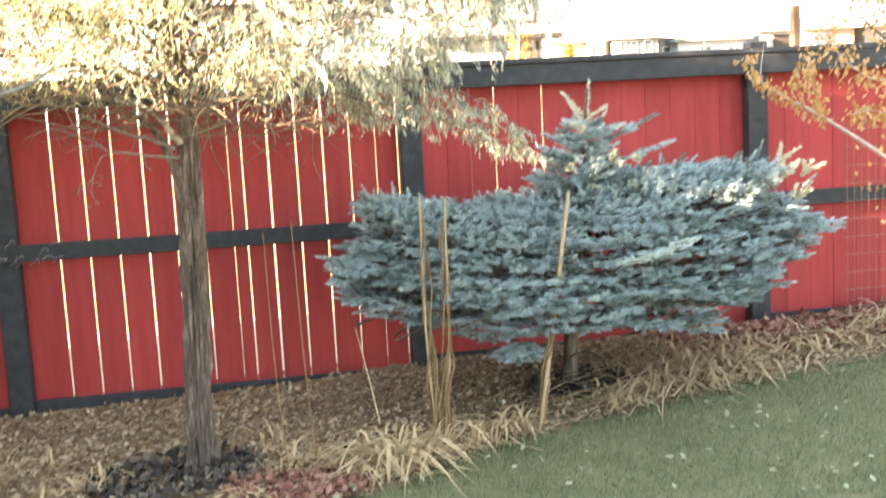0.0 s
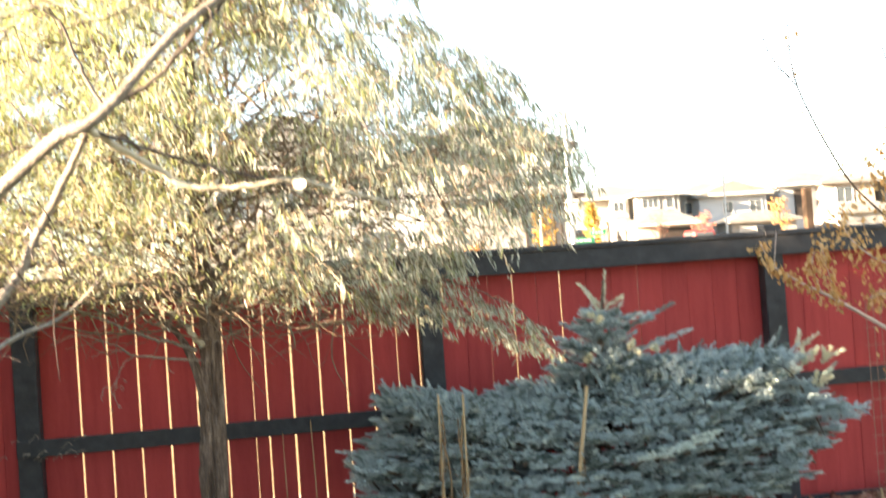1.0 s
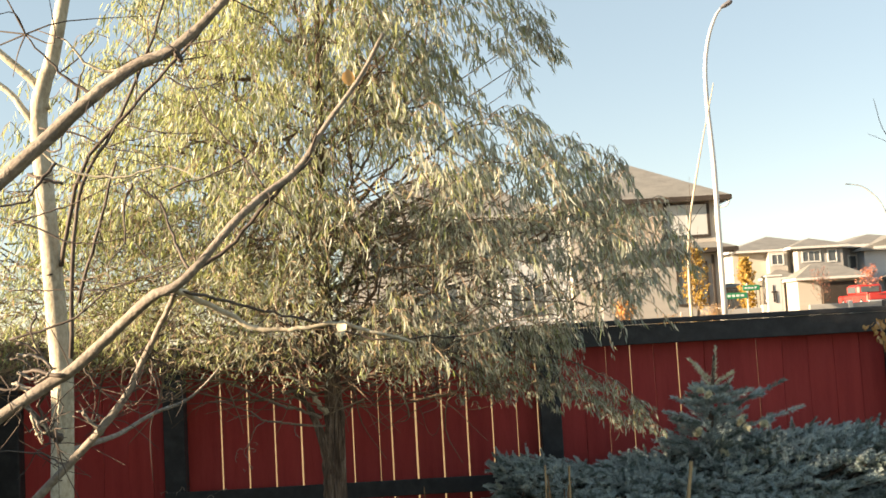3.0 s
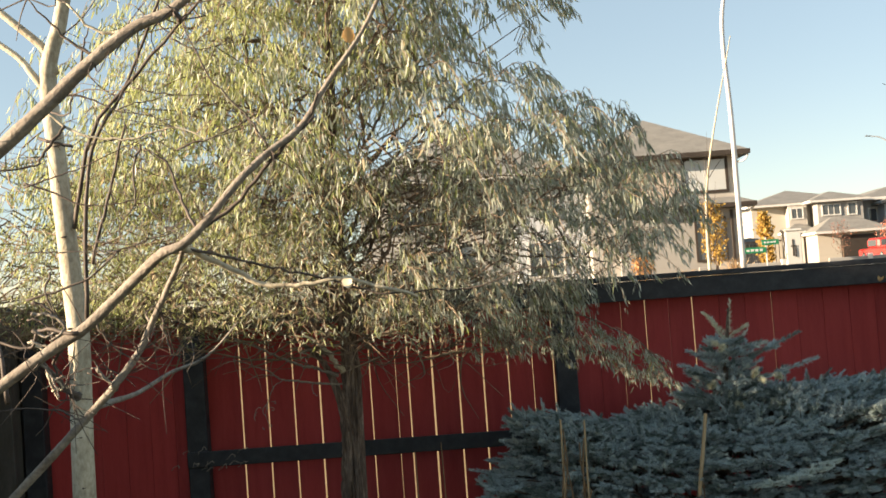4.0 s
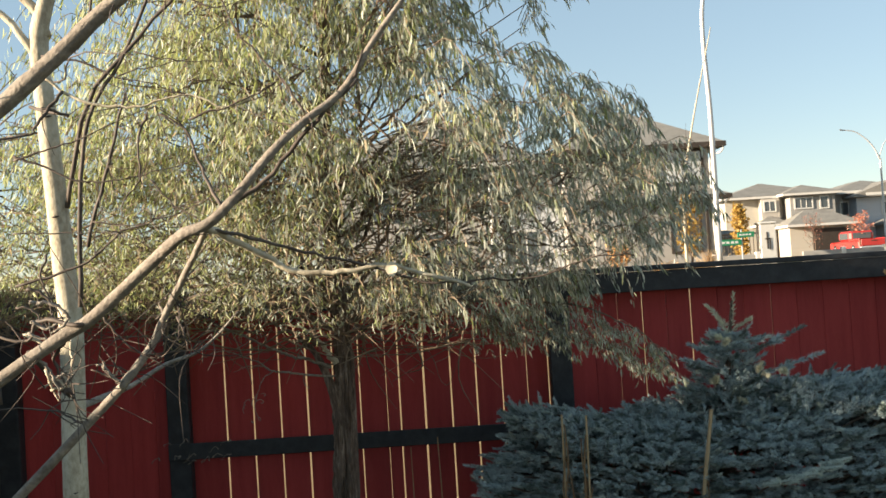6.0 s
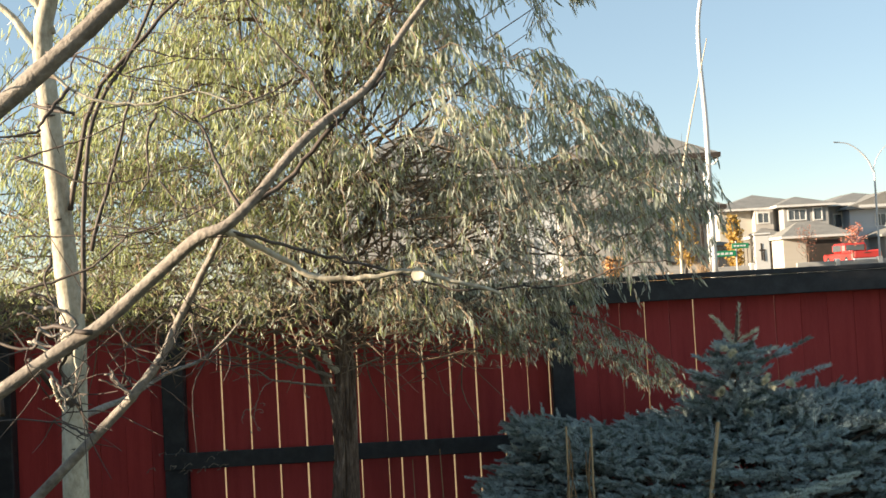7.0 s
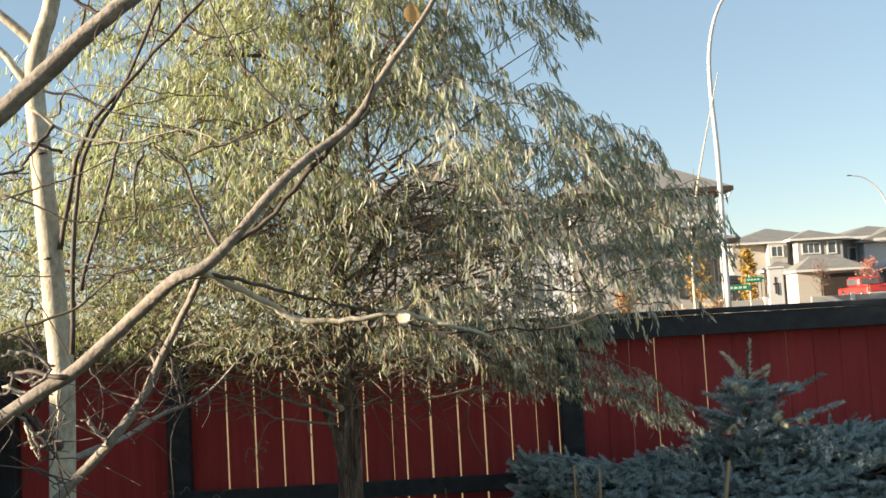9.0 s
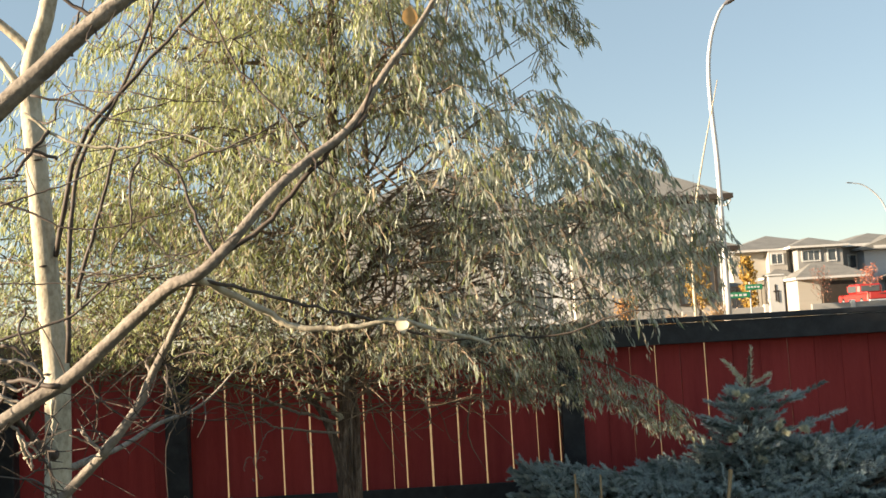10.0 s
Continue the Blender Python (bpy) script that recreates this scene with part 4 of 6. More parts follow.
    pale_twigs = [
        ([(0.747, 1.950, 1.924), (0.758, 1.950, 1.933), (0.773, 1.950, 1.919), (0.783, 1.950, 1.897), (0.788, 1.950, 1.875)], 0.0032, 0.0012),
        ([(0.900, 2.020, 1.936), (0.866, 2.000, 1.892), (0.840, 2.000, 1.911), (0.827, 2.000, 1.919)], 0.0034, 0.0014),
        ([(0.769, 1.900, 1.991), (0.790, 1.900, 1.979), (0.808, 1.900, 1.985)], 0.003, 0.0012),
        ([(0.770, 1.900, 2.016), (0.798, 1.900, 2.014), (0.822, 1.900, 1.995), (0.811, 1.900, 1.978), (0.797, 1.900, 1.972)], 0.003, 0.0012),
        ([(0.927, 2.020, 1.984), (0.920, 2.020, 2.004), (0.933, 2.020, 2.012)], 0.0028, 0.0012),
        ([(0.748, 1.950, 1.972), (0.777, 1.950, 1.961), (0.800, 1.950, 1.976)], 0.0026, 0.001),
        ([(0.840, 2.000, 1.911), (0.837, 2.000, 1.924)], 0.002, 0.001),
        ([(0.779, 1.950, 1.904), (0.798, 1.950, 1.911)], 0.0022, 0.001),
    ]
    # dark dead spur ending in a knot on the trunk
    s = Soup()
    s.tube(smooth_path([(0.520, 2.550, 1.918), (0.527, 2.600, 1.887), (0.535, 2.640, 1.854), (0.547, 2.660, 1.834), (0.558, 2.680, 1.820)], 20), [0.005, 0.0062, 0.0075, 0.011], 9, rough=0.1)
    part("dead_spur", s, M_ASPTWIG, tree, "dark dead spur with a knot", smooth=True)
    for pts, ra, rb in pale_twigs:
        s = Soup()
        p = smooth_path(pts, 5 * len(pts))
        s.tube(p + rng.normal(0, 0.0009, p.shape), [ra, rb], 7, rough=0.12)
        part("twig", s, M_BOUGH, tree, "pinkish brown twig", smooth=True)
    for at, d, sc, m in (((1.275, 1.965, 2.045), (0.1, -0.15, -1), 0.0245, M_CREAM), ((1.31, 1.93, 2.425), (-0.05, -0.2, 1), 0.028, M_ORANGE)):
        me = scatter_mesh("leaf", OVAL_V, OVAL_F, frames_along(np.array([d], float), np.array([1.85]), np.array([sc])), np.array([at]))
        part("leaf", me, m, tree, "single dry leaf left on its twig")


aspen()


def spruce():
    c = np.array((2.85, 6.15, 0.0))
    tree = thing("blue_spruce", (2.85, 6.15, 0.15), "low spreading blue spruce with a short leader", "shrub")
    stem = Soup()
    stem.tube(smooth_path([(2.80, 6.15, 0.1), (2.83, 6.15, 0.5), (2.88, 6.15, 1.1), (2.965, 6.145, 1.80)], 14), [0.05, 0.04, 0.025, 0.006], 8, rough=0.06)
    branches, seg = Soup(), []

    def top_of(x):
        return float(np.interp(x, [1.42, 1.6, 1.8, 2.0, 2.3, 2.54, 2.75, 3.0, 3.26, 3.45, 3.62, 3.76, 3.98, 4.08, 4.24], [1.03, 1.17, 1.27, 1.26, 1.19, 1.24, 1.28, 1.30, 1.34, 1.34, 1.32, 1.37, 1.38, 1.28, 1.0]))

    def foot_of(x):
        return float(np.interp(x, [1.42, 1.53, 1.66, 2.03, 2.3, 2.44, 2.6, 3.0, 3.31, 3.73, 4.03, 4.24], [1.0, 0.85, 0.68, 0.64, 0.62, 0.55, 0.63, 0.61, 0.52, 0.60, 0.73, 0.98]))

    def frond(at, d, size, flat=0.14, ranks=2):
        """A flat spray of plump shoots fanning out round the direction d, with its twig."""
        d = d / np.linalg.norm(d)
        side = np.cross(d, (0, 0, 1))
        side /= np.linalg.norm(side) + 1e-6
        up = np.cross(side, d)
        branches.tube(smooth_path([at - d * size * 2.4 - np.array((0, 0, 0.04)), at - d * size, at], 5), [0.007, 0.003], 4, cap=False)
        for rank in range(ranks):
            back = at - d * size * 0.62 * rank
            for w in (-1.15, -0.65, 0.0, 0.65, 1.15):
                if w == 0.0 and rank:
                    continue
                ang = w + rng.normal(0, 0.16)
                e = d * math.cos(ang) + side * math.sin(ang) + up * rng.normal(0.05, flat)
                e /= np.linalg.norm(e)
                seg.append((back + side * w * size * 0.16, e, size * rng.uniform(0.62, 0.95) * (1.1 - 0.22 * abs(w))))

    # tiers of flat sprays round the flank, one shell behind the other
    for shell, count, size in ((1.0, 36, 0.112), (0.82, 30, 0.125), (0.90, 30, 0.12), (0.62, 28, 0.13), (0.40, 18, 0.14)):
        for tier in range(9):
            h = (tier + 0.5) / 9
            prof = np.interp(h, [0, 0.12, 0.4, 0.62, 0.82, 1.0], [0.74, 0.90, 1.0, 0.95, 0.80, 0.58])
            for k in range(count):
                az = 2 * math.pi * (k + 0.5 * (tier % 2) + rng.uniform(-0.28, 0.28)) / count
                ca, sa = math.cos(az), math.sin(az)
                if sa > 0.45 and (shell < 0.85 or rng.uniform() < 0.5):
                    continue
                lump = 1 + 0.06 * math.sin(3.1 * az + 0.8 + 2 * h) + 0.05 * math.sin(7 * az + 5 * h) + rng.uniform(-0.09, 0.05)
                r = prof * lump * shell
                x = c[0] + (1.31 if ca > 0 else 1.35) * ca * r
                zl, zh = foot_of(x), top_of(x) - 0.16 * max(0.0, -sa) * shell
                z = zl + h * (zh - zl) + 0.022 * math.sin(2.3 * az + 1.7 * tier) + rng.normal(0, 0.012)
                at = np.array((x, c[1] + 0.76 * sa * r, z))
                if noise.noise(Vector(at * 3.3)) < -0.46:
                    continue
                frond(at, np.array((ca + rng.normal(0, 0.45), sa * 0.8 + rng.normal(0, 0.25) - 0.1, 0.10 + 0.5 * max(0, h - 0.6) - 0.25 * max(0, 0.25 - h))), size * rng.uniform(0.8, 1.15))
    # sprays over the top
    for k in range(420):
        u, v = rng.uniform(-1, 1), rng.uniform(-1, 0.8)
        if u * u + v * v > 0.92:
            continue
        x = c[0] + 1.2 * u
        top = top_of(x) - 0.17 * v * v - 0.05 * max(0.0, -v) + 0.018 * rng.normal() + 0.03 * math.sin(5 * u + 3 * v)
        frond(np.array((x, c[1] + 0.68 * v, top - 0.03)), np.array((0.8 * u + rng.normal(0, 0.5), 0.6 * v - 0.5 + rng.normal(0, 0.3), 0.38)), rng.uniform(0.085, 0.12), 0.2)
    # single shoots standing out of the top
    for k in range(60):
        u, v = rng.uniform(-1.0, 1.0), rng.uniform(-0.8, 0.3)
        x = c[0] + 1.2 * u
        d = np.array((0.7 * u + rng.normal(0, 0.4), -0.2 + rng.normal(0, 0.3), 0.75))
        seg.append((np.array((x, c[1] + 0.68 * v, top_of(x) - 0.2 * v * v - 0.01)), d / np.linalg.norm(d), rng.uniform(0.07, 0.12)))
    # the low tuft under the middle
    for k in range(12):
        frond(np.array((2.43 + rng.normal(0, 0.07), 5.62 + rng.normal(0, 0.04), 0.52 + rng.normal(0, 0.025))), np.array((rng.normal(0, 0.6), -1.0, -0.1)), 0.09)
    # cream shoots, tip by tip; the cream puts warm sunlight into their colour
    pale_from = len(seg)
    for x, y, z in ((3.02, 5.33, 1.0), (2.9, 5.3, 0.98), (3.12, 5.35, 1.02), (3.2, 5.4, 1.04), (3.6, 5.7, 1.15)):
        frond(np.array((x, y, z)), np.array((0.3, -1.0, 0.2)), 0.08)
    cream_from = len(seg)
    for x, y, z in ((3.97, 5.92, 1.42), (3.93, 5.9, 1.36), (4.06, 5.88, 1.35), (3.86, 5.9, 1.29), (4.0, 5.85, 1.26)):
        for k in range(3):
            d = np.array((rng.normal(0.35, 0.35), rng.normal(-0.25, 0.25), rng.uniform(0.25, 0.9)))
            seg.append((np.array((x, y, z - 0.08)) + rng.normal(0, 0.02, 3), d / np.linalg.norm(d), rng.uniform(0.07, 0.12)))
    for x, y, z in ((2.80, 6.0, 1.38), (2.86, 5.98, 1.60), (3.03, 5.95, 1.42), (3.15, 5.92, 1.44), (2.93, 5.95, 1.27)):
        for k in range(3):
            d = rng.normal(0, 0.6, 3) + np.array((0, -0.5, 0.2))
            seg.append((np.array((x, y, z)) + rng.normal(0, 0.01, 3), d / np.linalg.norm(d), rng.uniform(0.025, 0.04)))
    cream_to = len(seg)
    # the leader with its whorls of plump shoots
    for i, (z, rad, n) in enumerate(((1.22, 0.27, 11), (1.28, 0.25, 10), (1.34, 0.23, 10), (1.40, 0.21, 9), (1.46, 0.18, 9), (1.52, 0.15, 8), (1.58, 0.12, 7))):
        x0 = np.interp(z, [1.1, 1.8], [2.88, 2.965])
        for k in range(n):
            az = 2 * math.pi * (k + 0.4 * i) / n + rng.uniform(-0.25, 0.25)
            d = np.array((math.cos(az), math.sin(az), rng.uniform(0.2, 0.55)))
            d /= np.linalg.norm(d)
            r = rad * rng.uniform(0.75, 1.15)
            o = np.array((x0, 6.145, z))
            seg.append((o + d * r * 0.25, d, r * 0.8))
            for w in (-1, 1):
                d2 = d + w * 0.75 * np.array((-math.sin(az), math.cos(az), 0)) + np.array((0, 0, 0.1))
                seg.append((o + d * r * rng.uniform(0.4, 0.65), d2 / np.linalg.norm(d2), max(0.055, r * rng.uniform(0.4, 0.6))))
    for o, e, n in (((2.95, 6.1, 1.48), (3.30, 6.05, 1.64), 4), ((2.95, 6.08, 1.36), (3.36, 5.98, 1.50), 4), ((2.90, 6.08, 1.42), (2.65, 6.0, 1.51), 3), ((2.9, 6.1, 1.30), (2.62, 5.95, 1.36), 3), ((2.96, 6.14, 1.56), (3.12, 6.05, 1.60), 2)):
        o, e = np.array(o), np.array(e)
        d = (e - o) / np.linalg.norm(e - o)
        branches.tube([o, e], [0.005, 0.002], 5)
        for k in range(n):
            seg.append((o + (e - o) * k / n, d, np.linalg.norm(e - o) / n * 1.15))
        for w in (-1, 1):
            d2 = d + w * 0.6 * np.array((-d[1], d[0], 0.3))
            seg.append((o + (e - o) * 0.5, d2 / np.linalg.norm(d2), 0.08))
    for o, e in (((2.955, 6.142, 1.66), (2.976, 6.142, 1.84)), ((2.94, 6.14, 1.66), (2.81, 6.10, 1.785)), ((2.94, 6.13, 1.62), (2.85, 6.05, 1.72)), ((2.95, 6.13, 1.64), (3.045, 6.08, 1.70)), ((2.93, 6.12, 1.60), (2.80, 6.05, 1.64)), ((2.95, 6.12, 1.58), (3.02, 6.02, 1.67)), ((2.94, 6.16, 1.6), (2.9, 6.28, 1.74))):
        o, e = np.array(o), np.array(e)
        seg.append((o, (e - o) / np.linalg.norm(e - o), np.linalg.norm(e - o)))
    part("trunk", stem, M_BARK, tree)
    part("branch_work", branches, M_TWIG, tree, kind="stuff")
    A, Dv, Ln = np.array([s[0] for s in seg]), np.array([s[1] for s in seg]), np.array([s[2] for s in seg])
    tw = scatter_mesh("shoots", [(0.003, 0, 0), (-0.0015, 0.0026, 0), (-0.0015, -0.0026, 0), (0, 0, 1)], [(0, 1, 3), (1, 2, 3), (2, 0, 3)], frames_along(Dv, rng.uniform(0, 6, len(Ln))) * np.stack([np.ones_like(Ln), np.ones_like(Ln), Ln], 1)[:, None, :], A)
    part("shoot_work", tw, M_TWIG, tree, kind="stuff")
    # needles round every shoot, one mesh for each tint of shoot
    n_all = len(Ln)
    tint = np.where(rng.uniform(0, 1, n_all) < 0.24, 1, np.where(rng.uniform(0, 1, n_all) < 0.07, 2, 0))
    tint[pale_from:cream_from] = 2
    tint[cream_from:cream_to] = 3
    tint[-7:-3] = 3
    tint[-3:] = 2
    for which, m, label in ((0, M_NEEDLE, "dense blue-grey needles"), (1, M_NEEDLEDK, "older grey-green needles"), (2, M_NEEDLELT, "pale new needles"), (3, M_NEEDLECR, "cream-yellow shoot tips coloured as if in warm sun")):
        k = tint == which
        a, dv, ln = A[k], Dv[k], Ln[k]
        n, per = len(ln), 110
        t = rng.uniform(0, 1.0, (n, per))
        R = frames_along(dv, rng.uniform(0, 6, n))
        ang = rng.uniform(0, 2 * math.pi, (n, per))
        tilt = rng.uniform(0.8, 1.35, (n, per)) * (1 - 0.55 * t ** 3)
        loc = np.stack([np.cos(ang) * np.sin(tilt), np.sin(ang) * np.sin(tilt), np.cos(tilt)], 2)
        nd = np.einsum("nij,npj->npi", R, loc)
        nd[:, :, 2] += 0.15
        base = a[:, None, :] + dv[:, None, :] * (t * ln[:, None])[:, :, None]
        ns = rng.uniform(0.014, 0.021, n * per) * np.repeat(np.where(np.flatnonzero(k) >= cream_from, 1.4, 1.0), per)
        me = scatter_mesh("needles", [(-0.15, 0, 0), (0.15, 0, 0), (0, 0.06, 1.0)], [(0, 1, 2)], frames_along(nd.reshape(-1, 3), rng.uniform(0, 6, n * per), ns), base.reshape(-1, 3))
        part("needles", me, m, tree, label, kind="stuff")


spruce()


# ---- garden bed plants and litter ----
def in_bed(x, y):
    return (y > lawn_edge(x) - 0.02) & (y < 7.08)


def litter(name, n, x0, x1, y0, y1, material, size, label, category, test=in_bed, lift=0.012, stand=0.35):
    x, y = rng.uniform(x0, x1, n), rng.uniform(y0, y1, n)
    k = test(x, y)
    x, y = x[k], y[k]
    n = len(x)
    d = np.column_stack([rng.normal(0, 1, n), rng.normal(0, 1, n), np.abs(rng.normal(0, stand, n))])
    loc = np.column_stack([x, y, ground_z(x, y) + lift + rng.uniform(0, 0.02, n)])
    me = scatter_mesh(name, BROAD_V, LEAF_F, frames_along(d, rng.choice([0.0, 3.14], n) + rng.normal(0, 0.5, n), rng.uniform(size * 0.6, size * 1.3, n)), loc)
    return setting(name, me, material, label, category, "stuff")


litter("leaf_litter", 42000, -1.4, 6.5, 4.0, 7.1, M_LITTER, 0.034, "brown and tan fallen leaves covering the garden bed", "leaf litter")
litter("wood_chips", 9000, -1.4, 6.5, 4.0, 7.1, M_STRAW, 0.02, "small pale chips and stems on the mulch", "mulch", stand=0.15)
litter("dark_leaves", 1300, 0.3, 1.15, 5.05, 5.95, M_DARKLEAF, 0.05, "black wilted leaves heaped round the tree trunk", "leaf litter", lambda x, y: in_bed(x, y) & (((x - 0.72) / 0.4) ** 2 + ((y - 5.5) / 0.36) ** 2 < 1), lift=0.02, stand=0.8)
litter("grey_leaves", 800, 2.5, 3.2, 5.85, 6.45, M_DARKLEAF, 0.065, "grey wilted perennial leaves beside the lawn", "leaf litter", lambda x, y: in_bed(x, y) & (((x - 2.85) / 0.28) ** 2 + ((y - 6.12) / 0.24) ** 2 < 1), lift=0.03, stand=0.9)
litter("red_ground_leaves", 900, 0.95, 1.6, 4.85, 5.3, M_REDLEAF, 0.045, "reddish wilted ground cover at the lawn edge", "leaf litter", lift=0.02, stand=0.7)
litter("maroon_leaves", 2600, 3.6, 6.3, 6.3, 7.05, M_REDLEAF, 0.07, "maroon fallen leaves in the bed by the fence", "leaf litter", lift=0.02, stand=0.5)
litter("lawn_leaves", 620, 1.0, 6.5, 3.2, 6.5, M_PALELEAF, 0.038, "pale yellow leaves scattered over the lawn", "leaf litter", lambda x, y: y < lawn_edge(x), lift=0.03, stand=0.25)

# lawn blades
n = 110000
gx, gy = rng.uniform(0.9, 6.8, n), rng.uniform(3.4, 6.6, n)
k = gy < lawn_edge(gx) + 0.015
gx, gy = gx[k], gy[k]
n = len(gx)
gd = np.column_stack([rng.normal(0, 0.5, n), rng.normal(0, 0.5, n), np.ones(n)])
gm = scatter_mesh("lawn_grass", [(-0.055, 0, 0), (0.055, 0, 0), (0.03, 0.05, 0.6), (0, 0.16, 1.0)], [(0, 1, 2), (0, 2, 3)], frames_along(gd, rng.uniform(0, 6.28, n), rng.uniform(0.02, 0.042, n)), np.column_stack([gx, gy, ground_z(gx, gy) - 0.003]))
setting("lawn_grass", gm, M_GRASS, "short green lawn grass blades", "grass", "stuff")


def straw_clump(x, y, n, length, spread, lean=(0, 0), label="clump of dry straw-coloured grass leaves collapsed outward"):
    """A tuft of long arching dry blades that fold over to the ground."""
    z = float(ground_z(x, y))
    t = thing("dry_grass_clump", (x, y, z), label, "dry grass", "dry clumps along the bed")
    for i in range(int(n * 1.5)):
        s = Soup()
        az = rng.uniform(0, 2 * math.pi)
        ln = length * rng.uniform(0.5, 1.2)
        lk = rng.uniform(-0.2, 1.1)
        h = np.array((math.cos(az) + lean[0] * lk, math.sin(az) + lean[1] * lk, 0)) * rng.uniform(0.6, 1.15)
        a = np.array((x + rng.normal(0, spread), y + rng.normal(0, spread), 0))
        a[2] = float(ground_z(a[0], a[1])) - 0.005
        up = rng.uniform(0.1, 0.6) if lean == (0, 0) else rng.uniform(0.05, 0.42)
        p = smooth_path([a, a + h * ln * 0.25 + np.array((0, 0, ln * up * 0.7)), a + h * ln * 0.6 + np.array((0, 0, ln * up * 0.62)), a + h * ln * 0.95 + np.array((rng.normal(0, 0.03), rng.normal(0, 0.03), rng.uniform(0.0, 0.10)))], 8)
        p[1:] += np.cumsum(rng.normal(0, 0.006, (7, 3)), 0)
        w = rng.uniform(0.0035, 0.0095)
        tg = np.gradient(p, axis=0)
        side_v = np.cross(tg, (0, 0, 1))
        side_v /= np.linalg.norm(side_v, axis=1)[:, None] + 1e-6
        wd = w * np.array((0.7, 1, 1, 0.95, 0.85, 0.7, 0.45, 0.08))[:, None]
        mid = p + np.array((0, 0, -0.0015))
        v = np.concatenate([p - side_v * wd, mid, p + side_v * wd])
        s.add(v, [(j, j + 1, 8 + j + 1, 8 + j) for j in range(7)] + [(8 + j, 8 + j + 1, 16 + j + 1, 16 + j) for j in range(7)])
        part("blade", s, M_STRAW, t, smooth=True)


for args in ((1.76, 5.30, 130, 0.40, 0.08), (1.60, 5.22, 50, 0.32, 0.06), (1.92, 5.40, 40, 0.28, 0.06), (2.30, 5.55, 60, 0.28, 0.05), (2.12, 5.45, 30, 0.24, 0.05), (1.28, 5.42, 30, 0.30, 0.04), (1.05, 5.02, 26, 0.20, 0.03),
             (0.3, 5.5, 30, 0.22, 0.08), (-0.1, 5.9, 26, 0.20, 0.09), (1.2, 5.9, 16, 0.2, 0.06), (2.98, 5.80, 60, 0.34, 0.06, (-0.4, -0.3)), (3.2, 5.95, 90, 0.44, 0.09, (-0.5, -0.4)),
             (3.45, 6.05, 100, 0.46, 0.10, (-0.5, -0.4)), (3.7, 6.12, 80, 0.44, 0.10, (-0.6, -0.3)), (3.95, 6.22, 70, 0.40, 0.10, (-0.6, -0.3)), (4.25, 6.3, 70, 0.38, 0.11, (-0.6, -0.3)), (4.55, 6.4, 70, 0.38, 0.11, (-0.5, -0.3)),
             (4.9, 6.5, 80, 0.42, 0.11, (-0.4, -0.3)), (5.2, 6.6, 80, 0.42, 0.11), (3.4, 6.25, 60, 0.34, 0.1), (3.8, 6.45, 50, 0.32, 0.1)):
    straw_clump(*args)

# folded straw leaves held by a wire hoop
hoop = thing("wire_hoop", (2.84, 6.1, float(ground_z(2.84, 6.1))), "thin dark wire hoop stuck in the bed", "garden hoop")
s = Soup()
s.tube(smooth_path([(2.74, 6.1, 0.14), (2.77, 6.1, 0.32), (2.88, 6.1, 0.38), (2.99, 6.1, 0.31), (3.02, 6.1, 0.14)], 24), [0.004, 0.004], 6)
part("wire", s, M_BROWNTRIM, hoop)


def stake(pts, r, label, material, vine=0):
    t = thing("garden_stake", pts[0], label, "stake", "stakes in the bed")
    s = Soup()
    s.tube(smooth_path(pts, 14), r, 6, rough=0.08)
    part("stake", s, material, t)
    if vine:
        v = Soup()
        base, top = np.array(pts[0]), np.array(pts[-1])
        for i in range(vine + 2):
            a0 = rng.uniform(0, 6.28)
            h = rng.uniform(0.55, 0.95)
            q = [base + (top - base) * f + np.array((math.cos(a0 + 9 * f), math.sin(a0 + 9 * f), 0)) * rng.uniform(0.01, 0.03) + rng.normal(0, 0.006, 3) for f in np.linspace(0, h, 9)]
            v.tube(smooth_path(q, 24), [0.006, 0.003], 5)
        part("dry_vine", v, M_STALK, t, "dry brown vine wound round the stake", kind="stuff")
        lf = 34 * vine
        f = rng.uniform(0.15, 0.8, lf)
        loc = base + (top - base) * f[:, None] + rng.normal(0, 0.012, (lf, 3))
        me = scatter_mesh("leaf", LEAF_V, LEAF_F, frames_along(rng.normal(0, 1, (lf, 3)) - np.array((0, 0, 0.8)), rng.uniform(0, 6, lf), rng.uniform(0.02, 0.05, lf)), loc)
        part("dry_leaves", me, M_STALK, t, kind="stuff")


stake([(1.955, 5.5, 0.1), (1.926, 5.5, 0.66), (1.928, 5.5, 1.33)], [0.006, 0.005], "thin tan cane standing in front of the spruce", M_STRAW, 3)
stake([(1.995, 5.5, 0.1), (2.034, 5.5, 0.65), (2.045, 5.5, 1.32)], [0.006, 0.005], "thin tan cane wound with dry stalks", M_STRAW, 3)
stake([(2.455, 5.5, 0.12), (2.57, 5.5, 0.82), (2.648, 5.5, 1.31)], [0.011, 0.009], "leaning yellowish wooden stake with dry vine", M_STRAW, 2)
stake([(1.37, 5.4, 0.08), (1.345, 5.45, 0.6), (1.33, 5.5, 1.26)], [0.005, 0.002], "thin dry brown stalk", M_STALK)
stake([(1.24, 5.35, 0.08), (1.21, 5.42, 0.6), (1.20, 5.5, 1.22)], [0.004, 0.002], "thin dry reddish stalk", M_STALK)
stake([(1.67, 5.4, 0.3), (1.64, 5.5, 0.5), (1.60, 5.6, 0.72)], [0.004, 0.002], "pale dry stem leaning in the bed", M_STRAW)
stake([(3.66, 6.4, 0.2), (3.67, 6.42, 0.42), (3.60, 6.42, 0.46)], [0.005, 0.003], "pale bent dry stem", M_STRAW)
